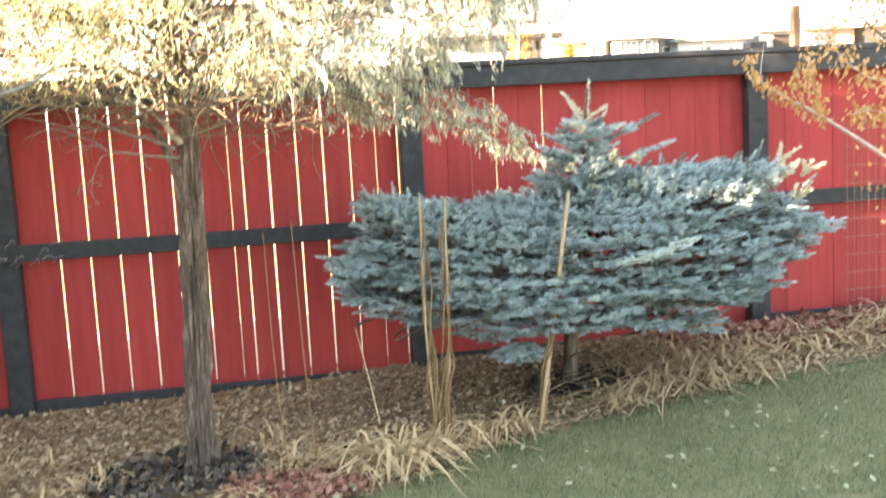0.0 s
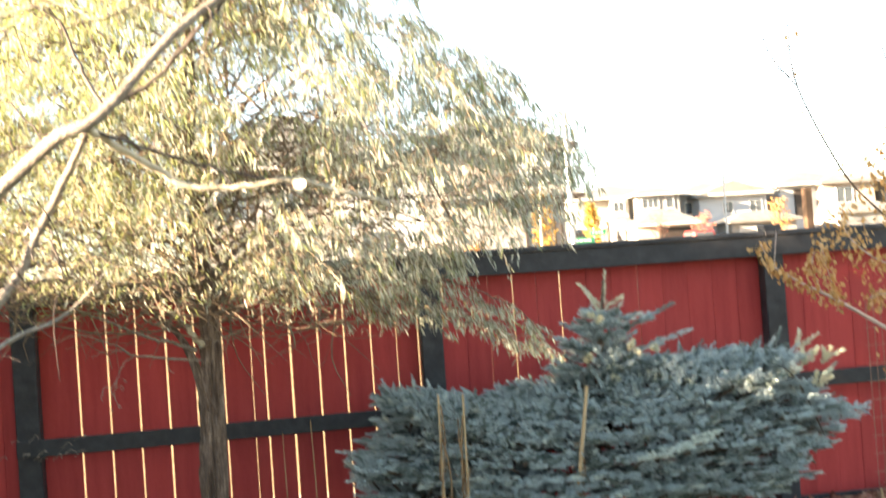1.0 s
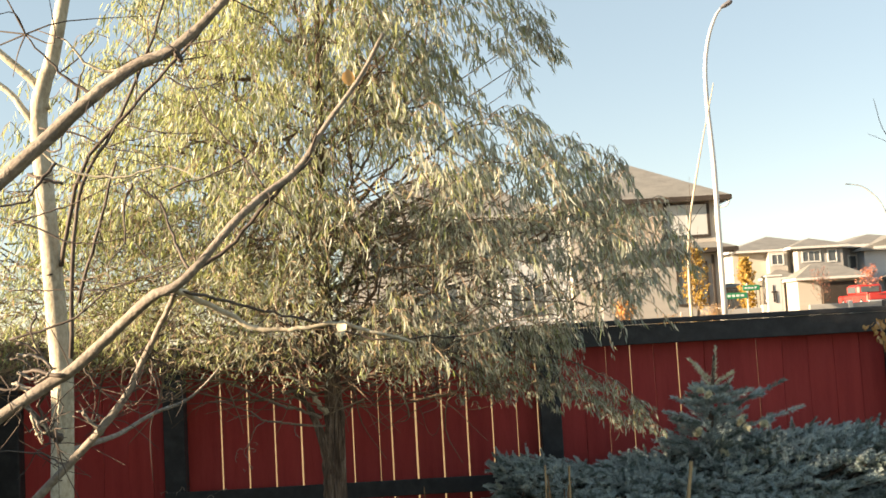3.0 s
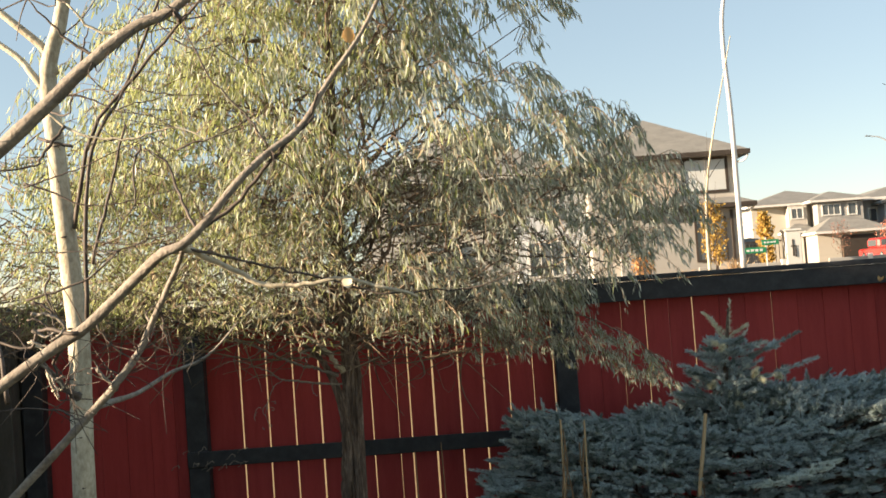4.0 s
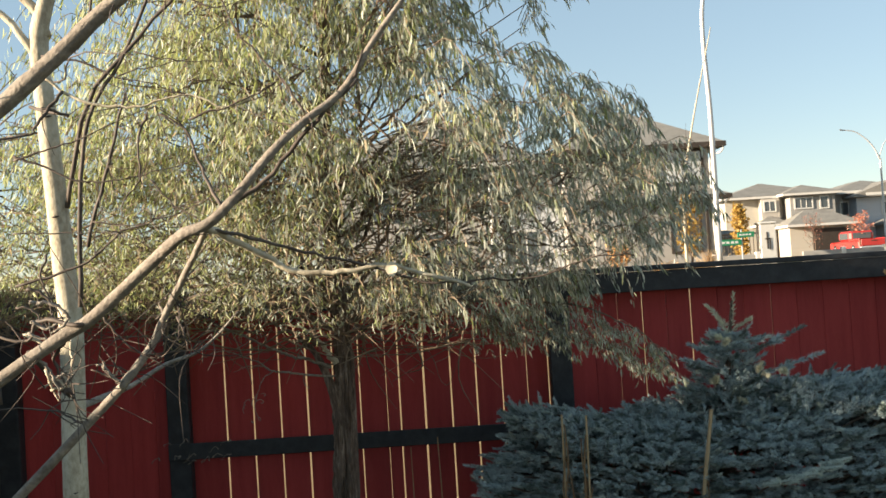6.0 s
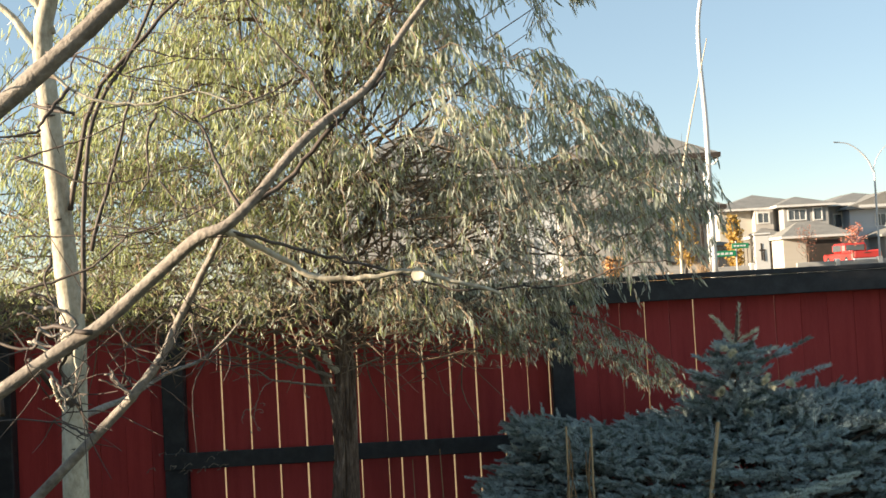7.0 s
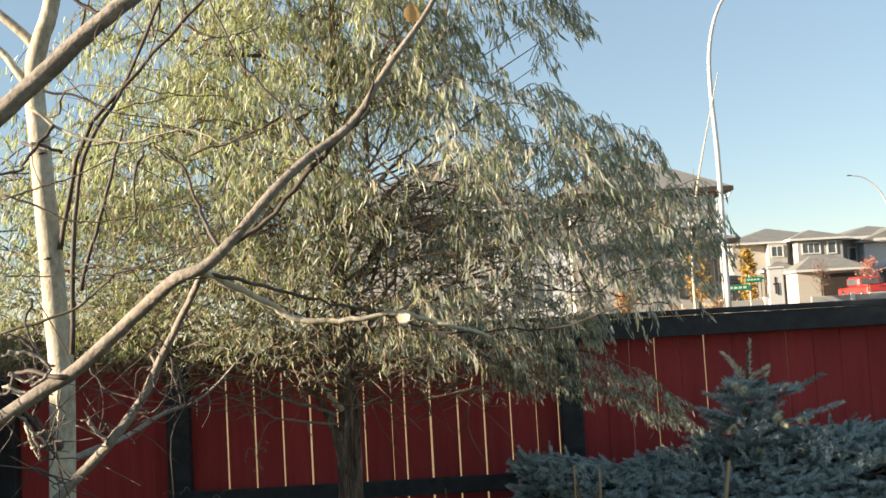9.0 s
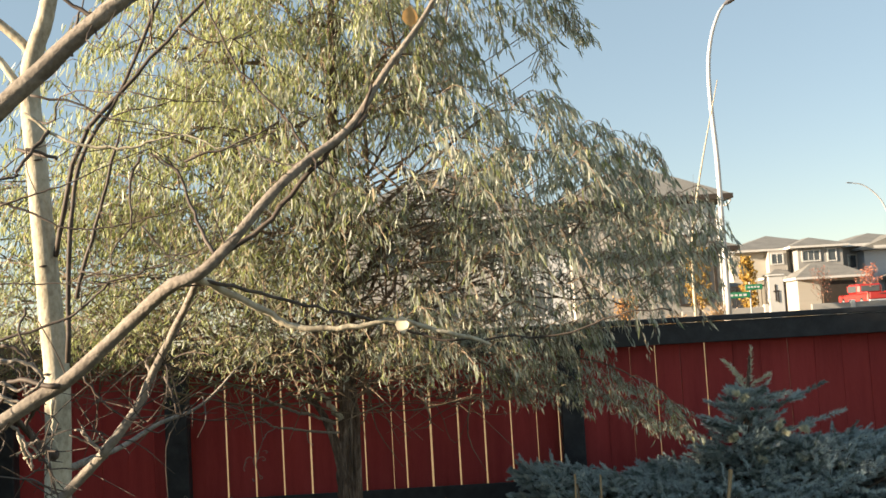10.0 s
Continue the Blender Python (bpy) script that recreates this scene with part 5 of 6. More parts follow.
stake([(3.52, 6.4, 0.2), (3.51, 6.41, 0.35), (3.49, 6.42, 0.47)], [0.005, 0.003], "pale bent dry stem", M_STRAW)
stake([(4.86, 6.75, 0.2), (4.85, 6.76, 0.36)], [0.008, 0.007], "short pale stake by the bed", M_STRAW)

# wilted vine on the fence rail and boards
vine = thing("dry_vine", (-0.25, 7.05, 1.05), "dry curled vine tendrils caught on the fence rail", "vine")
for i in range(12):
    s = Soup()
    c = np.array((rng.uniform(-0.42, 0.02), 7.055, rng.uniform(0.94, 1.09)))
    q = [c + np.array((0.03 * math.cos(a) + rng.normal(0, 0.008), 0.012 * math.sin(2 * a), 0.02 * math.sin(1.7 * a) + rng.normal(0, 0.006))) * rng.uniform(0.5, 1.1) for a in np.linspace(0, rng.uniform(2, 4.5), 7)]
    s.tube(smooth_path(q, 16), [0.0028, 0.0012], 5)
    part("tendril", s, M_BOUGH, vine)
hang = thing("hanging_vine", (0.46, 5.5, 1.45), "thin dry vine with curled tips hanging before the fence", "vine")
for x, z, r, turn, a0 in ((0.445, 1.475, 0.030, 3.6, 0.4), (0.475, 1.485, 0.036, 2.6, 2.2), (0.50, 1.47, 0.026, 5.2, 4.0), (0.487, 1.395, 0.014, 7.0, 1.0), (0.452, 1.385, 0.012, 4.0, 3.0), (0.515, 1.50, 0.022, 3.2, 5.2), (0.43, 1.46, 0.03, 1.8, 2.6)):
    s = Soup()
    q = [np.array((x + r * f * math.cos(a0 + turn * f), 5.5 + 0.01 * math.sin(5 * f), z + r * f * math.sin(a0 + turn * f) + 0.012 * (1 - f))) for f in np.linspace(0.1, 1, 14)]
    s.tube(smooth_path(q, 26), [0.0022, 0.0014], 5)
    part("tendril", s, M_BOUGH, hang)
s = Soup()
s.tube(smooth_path([(0.486, 5.5, 1.52), (0.478, 5.5, 1.49), (0.47, 5.5, 1.45), (0.484, 5.5, 1.41)], 16), [0.0024, 0.0014], 5)
part("stem", s, M_BOUGH, hang)

# wire trellis
tr = thing("wire_trellis", (5.2, 6.9, 0.3), "rusty welded wire trellis panel standing before the fence", "trellis")
for i in range(13):
    s = Soup()
    s.tube([(4.92 + 0.05 * i, 6.9, 0.25), (4.92 + 0.05 * i, 6.9, 1.52)], [0.0022, 0.0022], 5)
    part("wire", s, M_WIRE, tr)
for i in range(11):
    s = Soup()
    s.tube([(4.9, 6.896, 0.32 + 0.115 * i), (5.54, 6.896, 0.32 + 0.115 * i)], [0.0022, 0.0022], 5)
    part("wire", s, M_WIRE, tr)


def orange_shrub():
    t = thing("orange_shrub", (4.95, 6.2, 0.25), "autumn shrub with pale pinkish stems and orange leaves", "shrub")
    stems = [
        ([(4.95, 6.25, 0.2), (4.88, 6.2, 0.9), (4.92, 6.2, 1.6), (5.0, 6.2, 2.3)], 0.022, 0.01),
        ([(5.0, 6.25, 0.2), (4.97, 6.2, 0.8), (5.05, 6.2, 1.3), (5.1, 6.2, 2.0)], 0.02, 0.008),
        ([(4.92, 6.2, 1.20), (4.72, 6.2, 1.345), (4.36, 6.2, 1.575), (4.13, 6.2, 1.70), (3.98, 6.2, 1.80), (3.91, 6.2, 1.93)], 0.015, 0.003),
        ([(4.97, 6.2, 1.9), (4.75, 6.2, 2.0), (4.6, 6.2, 2.12), (4.43, 6.2, 2.33), (4.2, 6.2, 2.82), (4.17, 6.2, 3.2)], 0.009, 0.002),
        ([(4.21, 6.2, 2.8), (4.05, 6.2, 3.0), (4.0, 6.2, 3.2)], 0.003, 0.0015),
        ([(4.2, 6.2, 2.84), (4.05, 6.2, 2.95), (3.95, 6.2, 3.0)], 0.0025, 0.0012),
        ([(4.95, 6.2, 1.65), (4.8, 6.15, 1.75), (4.62, 6.15, 1.78), (4.45, 6.15, 1.9), (4.36, 6.15, 2.05)], 0.008, 0.003),
        ([(5.0, 6.2, 1.5), (4.8, 6.15, 1.55), (4.62, 6.15, 1.60), (4.5, 6.15, 1.58)], 0.007, 0.003),
        ([(4.36, 6.2, 1.575), (4.3, 6.18, 1.72), (4.26, 6.18, 1.92)], 0.004, 0.002),
        ([(3.98, 6.2, 1.80), (3.995, 6.2, 1.9), (4.01, 6.2, 2.0)], 0.003, 0.002),
        ([(4.25, 6.19, 1.63), (4.2, 6.18, 1.78), (4.22, 6.18, 1.88)], 0.003, 0.0015),
        ([(5.0, 6.2, 2.2), (4.85, 6.2, 2.6), (4.72, 6.2, 3.1)], 0.007, 0.002),
        ([(5.05, 6.2, 1.9), (5.2, 6.2, 2.4), (5.3, 6.2, 2.9)], 0.007, 0.002),
        ([(4.97, 6.2, 2.0), (4.8, 6.2, 2.2), (4.72, 6.2, 2.32)], 0.005, 0.002),
    ]
    for i, (pts, a, b) in enumerate(stems):
        s = Soup()
        s.tube(smooth_path(pts, 6 * len(pts)), [a, b], 7, rough=0.05)
        bare = i in (3, 4, 5, 11, 12)
        part("stem", s, M_TWIG if bare else M_PINKBARK, t, "thin bare brown stem" if bare else "", smooth=True)
    loc = []
    for pts, n, sd, t0 in ((stems[2][0], 210, 0.022, 0.42), (stems[8][0], 130, 0.028, 0.1), (stems[6][0], 330, 0.06, 0.0), (stems[7][0], 170, 0.03, 0.1), (stems[13][0], 420, 0.1, 0.0), (stems[1][0], 520, 0.16, 0.55), (stems[10][0], 60, 0.02, 0.2), (stems[3][0], 14, 0.03, 0.45)):
        p = smooth_path(pts, 40)
        loc.append(p[rng.integers(int(t0 * 39), 40, n)] + rng.normal(0, sd, (n, 3)))
    loc = np.concatenate(loc)
    n = len(loc)
    d = np.column_stack([rng.normal(0, 0.5, n), rng.normal(0, 0.5, n), -np.ones(n)])
    me = scatter_mesh("leaf", BROAD_V, LEAF_F, frames_along(d, rng.uniform(0, 6, n), rng.uniform(0.026, 0.046, n)), loc)
    part("foliage", me, M_ORANGE, t, "small curled orange leaves", kind="stuff")


orange_shrub()


# ---- beyond the fence: lamps, signs, trees ----
def street_lamp(x, y, top_pts, r, label, head=1.0):
    z = float(ground_z(x, y))
    t = thing("street_lamp", (x, y, z), label, "street lamp", "street lamps")
    s = Soup()
    s.tube([(x, y, z), (x, y, z + 0.25)], [r * 2.2, r * 2.0], 12)
    part("base", s, M_CONC, t)
    first = True
    for pts in top_pts:
        s = Soup()
        full = ([(x, y, z + 0.2), (x, y, z + 3), (x, y, z + 5)] if first else []) + pts
        s.tube(smooth_path(full, 40), [r * 1.15, r, r * 0.8, r * 0.5] if first else [r * 0.5, r * 0.4], 10)
        part("pole" if first else "arm", s, M_METAL, t, smooth=True)
        e, b = np.array(pts[-1]), np.array(pts[-2])
        d = (e - b) / np.linalg.norm(e - b)
        d[2] *= 0.4
        h = Soup()
        h.tube([e - d * 0.05, e + d * 0.15 * head, e + d * 0.5 * head, e + d * 0.62 * head], [0.03, 0.07 * head, 0.08 * head, 0.03 * head], 8)
        part("lamp_head", h, M_LAMPHEAD, t)
        first = False
    return t


street_lamp(10.08, 32.0, [[(10.02, 32, 8.3), (10.04, 32, 9.5), (10.2, 32, 10.4), (10.45, 32, 11.05), (10.66, 32, 11.35)]], 0.075, "tall grey steel street lamp with a curved top")
lamp = street_lamp(25.55, 56.0, [[(25.5, 56, 6.9), (25.25, 56, 7.5), (24.85, 56, 8.0), (24.3, 56, 8.4), (23.75, 56, 8.52)], [(25.5, 56, 7.0), (25.8, 56, 7.7), (26.4, 56, 8.3), (27.2, 56, 8.42)]], 0.05, "grey street lamp with two curved arms", head=0.45)


def leafy_tree(name, x, y, h, w, n, leaf, m, label, z_bare=0.15, bare=0):
    z = float(ground_z(x, y))
    t = thing(name, (x, y, z), label, "tree")
    s = Soup()
    s.tube(smooth_path([(x, y, z - 0.1), (x + 0.04 * h, y, z + h * 0.4), (x, y, z + h * 0.95)], 14), [0.02 * h, 0.013 * h, 0.004 * h], 8, rough=0.05)
    part("trunk", s, M_TWIG, t)
    tips = []
    b = Soup()
    for i in range(26):
        f = z_bare + (0.95 - z_bare) * (i + 0.5) / 26
        az = 2.4 * i
        a = np.array((x, y, z + h * f))
        r = w * (0.35 + 0.65 * math.sin(math.pi * min(1, (f - z_bare) / (1 - z_bare) * 0.8 + 0.2))) * rng.uniform(0.7, 1.1)
        e = a + np.array((r * math.cos(az), r * math.sin(az), r * rng.uniform(0.9, 1.6)))
        p = smooth_path([a, a * 0.5 + e * 0.5 - np.array((0, 0, 0.1 * r)), e], 7)
        b.tube(p, [0.006 * h, 0.002 * h], 4, cap=False)
        tips += list(p[2:])
        for q in range(bare):
            o = p[rng.integers(2, 7)]
            b.tube(smooth_path([o, o + rng.normal(0, 0.12 * w, 3) + np.array((0, 0, 0.12 * w)), o + rng.normal(0, 0.15 * w, 3) + np.array((0, 0, 0.4 * w))], 5), [0.003 * h, 0.001 * h], 3, cap=False)
    part("branch_work", b, M_ASPTWIG if bare else M_TWIG, t, kind="stuff")
    if n:
        tips = np.array(tips)
        loc = tips[rng.integers(0, len(tips), n)] + rng.normal(0, 0.13 * w, (n, 3))
        me = scatter_mesh("leaf", BROAD_V, LEAF_F, frames_along(rng.normal(0, 1, (n, 3)), rng.uniform(0, 6, n), rng.uniform(0.7, 1.2, n) * leaf), loc)
        part("crown", me, m, t, kind="stuff")


leafy_tree("yellow_tree", 12.45, 45.0, 3.2, 0.55, 1500, 0.13, M_YELLOW, "small narrow tree in bright yellow autumn leaf")
leafy_tree("yellow_tree", 15.5, 48.0, 2.7, 0.42, 1500, 0.14, M_YELLOW, "small yellow autumn tree beside the street", z_bare=0.12)
leafy_tree("red_tree", 32.75, 76.5, 2.7, 0.85, 420, 0.15, M_SALMON, "small sparse salmon-red autumn tree", z_bare=0.15, bare=3)
leafy_tree("bare_shrub_tree", 29.8, 78.0, 2.6, 0.9, 120, 0.14, M_REDLEAF, "small bare reddish tree before the garage", z_bare=0.25, bare=3)
leafy_tree("orange_tree", 40.5, 80.0, 3.4, 1.0, 500, 0.17, M_ORANGE, "small sparse orange-red autumn tree", z_bare=0.25, bare=3)
leafy_tree("orange_shrub", 9.25, 44.0, 0.9, 0.5, 700, 0.12, M_ORANGE, "low orange-brown shrub across the street", z_bare=0.05, bare=1)

thin = thing("bare_sapling", (8.6, 30.0, float(ground_z(8.6, 30))), "tall thin leafless sapling leaning by the street", "tree")
s = Soup()
s.tube(smooth_path([(8.6, 30, 1.4), (8.6, 30, 3.0), (8.7, 30, 4.4), (9.05, 30, 6.1), (9.7, 30, 8.6)], 24), [0.05, 0.035, 0.012], 7)
part("trunk", s, M_ASPEN, thin, smooth=True)
for i in range(22):
    f = rng.uniform(0.12, 0.5)
    a = np.array((np.interp(f, [0, 0.4, 0.65, 1], [8.6, 8.7, 9.05, 9.7]), 30, 1.4 + 7.2 * f))
    d = np.array((rng.normal(0, 0.4), rng.normal(0, 0.4), rng.uniform(0.7, 1.3)))
    s = Soup()
    s.tube(smooth_path([a, a + d * 0.4 + rng.normal(0, 0.06, 3), a + d * rng.uniform(0.7, 1.1)], 8), [0.011, 0.003], 5)
    part("branch", s, M_ASPTWIG, thin)

for x, y, h in ((8.1, 30.5, 0.55), (9.0, 30.3, 0.5), (12.6, 42.5, 0.9)):
    z = float(ground_z(x, y))
    t = thing("ornamental_grass", (x, y, z), "tall tan ornamental grass tuft by the street", "ornamental grass", "grass tufts by the street")
    s = Soup()
    for i in range(90):
        a = np.array((x + rng.normal(0, 0.1), y + rng.normal(0, 0.1), z))
        d = np.array((rng.normal(0, 0.3), rng.normal(0, 0.3), rng.uniform(0.6, 1.1)))
        s.tube(smooth_path([a, a + d * h * 0.6, a + d * h + np.array((rng.normal(0, 0.15), 0, -0.1))], 6), [0.012, 0.004], 3, cap=False)
    part("foliage", s, M_STRAW, t, kind="stuff")

sg = thing("street_sign", (13.15, 40.0, float(ground_z(13.15, 40))), "green street name signs on a thin steel post", "street sign")
s = Soup()
s.tube([(13.15, 40, 1.7), (13.15, 40, 3.15)], [0.03, 0.03], 8)
part("post", s, M_METAL, sg)
for (x0, x1, z0, z1, yy) in ((12.98, 13.62, 2.86, 3.06, 39.95), (12.30, 13.12, 2.58, 2.80, 39.92)):
    b = part("blade", bevelled_box((x0, yy, z0), (x1, yy + 0.02, z1), 0.008), M_SIGN, sg)
    for k in range(4):
        w = (x1 - x0 - 0.16) / 4
        part("lettering_bar", bevelled_box((x0 + 0.08 + k * w, yy - 0.006, z0 + 0.07), (x0 + 0.08 + k * w + w * 0.7, yy - 0.001, z1 - 0.07), 0.001), M_TRIM, b)

pil = thing("entry_pillar", (16.65, 48.0, float(ground_z(16.65, 48))), "white rendered entry pillar with a dark abstract mark", "pillar")
part("shaft", bevelled_box((16.30, 47.7, 1.5), (17.0, 48.3, 3.56), 0.03), M_TRIM, pil)
part("cap", bevelled_box((16.26, 47.65, 3.56), (17.04, 48.35, 3.66), 0.03), M_TRIM, pil)
for lo, hi in (((16.57, 47.68, 2.45), (16.64, 47.699, 3.2)), ((16.50, 47.675, 2.86), (16.77, 47.697, 2.93)), ((16.68, 47.67, 2.40), (16.74, 47.696, 2.84))):
    part("mark", bevelled_box(lo, hi, 0.004), M_BROWNTRIM, pil)

lw = thing("low_wall", (19.0, 47.0, float(ground_z(19, 47))), "low grey street-side wall with square posts", "wall")
for i in range(8):
    x = 12.2 + 1.9 * i
    if 15.3 < x + 0.9 < 17.1:
        continue
    part("panel", bevelled_box((x, 46.95, 1.5), (x + 1.7, 47.1, 2.24), 0.02), M_GREYWALL, lw)
    part("post", bevelled_box((x + 1.7, 46.9, 1.5), (x + 1.9, 47.15, 2.34), 0.02), M_TRIM, lw)


# ---- houses ----
def hip_roof(x0, x1, y0, y1, z, h, ridge=None):
    s = Soup()
    d = (y1 - y0) / 2
    if x1 - x0 > y1 - y0:
        a, b = (x0 + d, (y0 + y1) / 2), (x1 - d, (y0 + y1) / 2)
    else:
        e = (x1 - x0) / 2
        a, b = ((x0 + x1) / 2, y0 + e), ((x0 + x1) / 2, y1 - e)
    t = 0.18
    lo = [(x0, y0, z), (x1, y0, z), (x1, y1, z), (x0, y1, z)]
    up = [(x0, y0, z + t), (x1, y0, z + t), (x1, y1, z + t), (x0, y1, z + t)]
    v = lo + up + [(*a, z + t + h), (*b, z + t + h)]
    f = [(3, 2, 1, 0), (0, 1, 5, 4), (1, 2, 6, 5), (2, 3, 7, 6), (3, 0, 4, 7)]
    if x1 - x0 > y1 - y0:
        f += [(4, 5, 9, 8), (5, 6, 9), (6, 7, 8, 9), (7, 4, 8)]
    else:
        f += [(4, 5, 8), (5, 6, 9, 8), (6, 7, 9), (7, 4, 8, 9)]
    s.add(v, f)
    return s


def gable_roof(x0, x1, y0, y1, z, h):
    s = Soup()
    t, xm = 0.15, (x0 + x1) / 2
    v = [(x0, y0, z), (x1, y0, z), (x1, y1, z), (x0, y1, z), (x0, y0, z + t), (x1, y0, z + t), (x1, y1, z + t), (x0, y1, z + t), (xm, y0, z + t + h), (xm, y1, z + t + h)]
    s.add(v, [(3, 2, 1, 0), (0, 1, 5, 4), (1, 2, 6, 5), (2, 3, 7, 6), (3, 0, 4, 7), (4, 5, 8), (5, 6, 9, 8), (6, 7, 9), (7, 4, 8, 9)])
    return s


def house_window(h, x0, x1, y, z0, z1, frame_m=M_TRIM, pane_m=M_GLASS, mullions=1, w=0.1, side=None):
    """A window on a wall that faces -y (or -x when side gives the wall's x)."""
    def bx(a0, a1, d0, d1, c0, c1):
        return bevelled_box((a0, y + d0, c0), (a1, y + d1, c1), 0.006) if side is None else bevelled_box((side + d0, a0, c0), (side + d1, a1, c1), 0.006)
    s = Soup()
    for a0, a1, c0, c1 in ((x0 - w, x1 + w, z1, z1 + w), (x0 - w, x1 + w, z0 - w, z0), (x0 - w, x0, z0, z1), (x1, x1 + w, z0, z1)):
        lo, hi = ((a0, y - 0.07, c0), (a1, y - 0.002, c1)) if side is None else ((side - 0.07, a0, c0), (side - 0.002, a1, c1))
        s.box(lo, hi)
    win = part("window", s, frame_m, h)
    part("pane", bx(x0, x1, -0.03, -0.006, z0, z1), pane_m, win)
    for k in range(1, mullions + 1):
        m = x0 + (x1 - x0) * k / (mullions + 1)
        part("mullion", bx(m - 0.03, m + 0.03, -0.05, -0.031, z0, z1), M_TRIM, win)


def fascia(h, x0, x1, y0, y1, z, m=M_TRIM, t=0.2):
    s = Soup()
    for lo, hi in (((x0 - 0.02, y0 - 0.03, z - 0.02), (x1 + 0.02, y0 - 0.002, z + t)), ((x0 - 0.03, y0, z - 0.02), (x0 - 0.002, y1, z + t)), ((x1 + 0.002, y0, z - 0.02), (x1 + 0.03, y1, z + t))):
        s.box(lo, hi)
    part("gutter", s, m, h)


# nearest house across the street
h = thing("house", (12.0, 55.0, 1.7), "two-storey beige house with grey hip roof and large upper window", "house", "houses across the street")
part("wall", bevelled_box((8.1, 51.0, 1.5), (15.1, 60.0, 7.5), 0.02), M_STUCCO, h)
part("panel", bevelled_box((10.2, 50.93, 5.2), (12.6, 50.998, 7.45), 0.01), M_TAN, h, "tan cladding panel")
part("roof", hip_roof(7.5, 15.78, 50.3, 60.7, 7.5, 2.3), M_ROOF, h)
fascia(h, 7.5, 15.78, 50.3, 60.7, 7.5, M_BROWNTRIM)
part("skirt_roof", hip_roof(9.0, 15.85, 50.1, 51.6, 5.02, 0.32), M_ROOF, h)
fascia(h, 9.0, 15.85, 50.1, 51.6, 5.02, M_BROWNTRIM, 0.18)
part("lower_wall", bevelled_box((9.4, 50.75, 1.5), (15.05, 50.997, 4.98), 0.01), M_GREYWALL, h)
house_window(h, 12.8, 14.72, 51.0, 5.9, 7.36, M_BROWNTRIM, M_PALEGLASS, 1, 0.13)
house_window(h, 13.1, 14.4, 50.75, 2.6, 4.5, M_BROWNTRIM, M_GLASS, 1, 0.1)
part("door_trim", bevelled_box((14.72, 50.68, 1.6), (14.86, 50.748, 4.9), 0.01), M_BROWNTRIM, h)
s = Soup()
s.tube(smooth_path([(15.7, 50.4, 7.45), (15.55, 50.5, 7.2), (15.16, 50.9, 6.95), (15.16, 50.93, 5.4)], 16), [0.05, 0.05], 6)
part("downspout", s, M_TRIM, h)
s = Soup()
s.tube(smooth_path([(15.75, 50.2, 4.98), (15.55, 50.4, 4.75), (15.12, 50.7, 4.55), (15.12, 50.7, 2.0)], 16), [0.05, 0.05], 6)
part("downspout", s, M_TRIM, h)
rail_s = thing("deck_railing", (15.6, 50.0, 1.9), "dark deck railing beside the beige house", "railing")
part("top_rail", bevelled_box((14.9, 49.9, 3.2), (16.9, 49.98, 3.27), 0.01), M_BROWNTRIM, rail_s)
for i in range(12):
    part("baluster", bevelled_box((14.95 + 0.17 * i, 49.92, 1.7), (14.98 + 0.17 * i, 49.95, 3.198), 0.004), M_BROWNTRIM, rail_s)
lowg = thing("shed", (16.9, 56.0, 1.7), "low tan shed beside the beige house", "shed")
part("wall", bevelled_box((16.2, 55.0, 1.5), (17.6, 58.0, 3.2), 0.02), M_TAN, lowg)
part("roof", hip_roof(16.0, 17.9, 54.7, 58.3, 3.2, 0.25), M_ROOF, lowg)

# house behind the silver tree
h = thing("house", (2.5, 57.0, 1.7), "two-storey grey and pale blue house behind the tree", "house", "houses across the street")
part("wall", bevelled_box((-3.0, 53.0, 1.5), (7.9, 62.0, 7.3), 0.02), M_GREYWALL, h)
part("bay", bevelled_box((4.6, 52.0, 1.5), (8.05, 52.998, 6.6), 0.02), M_BLUEWALL, h, "pale blue sided bay")
part("roof", hip_roof(-3.6, 7.6, 52.2, 62.6, 7.3, 3.2), M_ROOF, h)
fascia(h, -3.6, 7.6, 52.2, 62.6, 7.3)
part("bay_roof", hip_roof(4.3, 7.7, 51.6, 53.6, 6.62, 0.5), M_ROOF, h)
house_window(h, 6.0, 6.7, 52.0, 5.0, 6.2)
house_window(h, 5.2, 6.8, 52.0, 2.4, 4.0, mullions=2)
house_window(h, 1.0, 2.4, 53.0, 5.0, 6.4)
house_window(h, -1.6, -0.2, 53.0, 5.0, 6.4)
house_window(h, 0.4, 2.6, 53.0, 2.3, 4.2, mullions=2)

# far row of houses
h = thing("house", (30.0, 88.0, 2.0), "two-storey cream and grey house with hipped roofs and garage", "house", "houses across the street")
part("wall", bevelled_box((25.7, 86.0, 1.8), (33.9, 94.0, 6.85), 0.02), M_CREAMWALL, h)
part("front_bay", bevelled_box((30.4, 84.2, 1.8), (34.0, 85.998, 6.85), 0.02), M_GREYWALL, h, "grey sided projecting bay")
part("side_bay", bevelled_box((28.4, 85.2, 4.6), (29.9, 85.998, 6.8), 0.02), M_STUCCO, h)
part("roof", hip_roof(25.2, 34.35, 85.2, 94.6, 6.85, 1.35), M_ROOF, h)
fascia(h, 25.2, 34.35, 85.2, 94.6, 6.85, t=0.15)
part("bay_roof", hip_roof(29.7, 34.37, 83.7, 90.0, 6.87, 0.75), M_ROOF, h)
fascia(h, 29.7, 34.37, 83.7, 90.0, 6.87, t=0.15)
part("porch_roof", hip_roof(27.7, 30.35, 84.0, 86.2, 4.55, 0.62), M_ROOF, h)
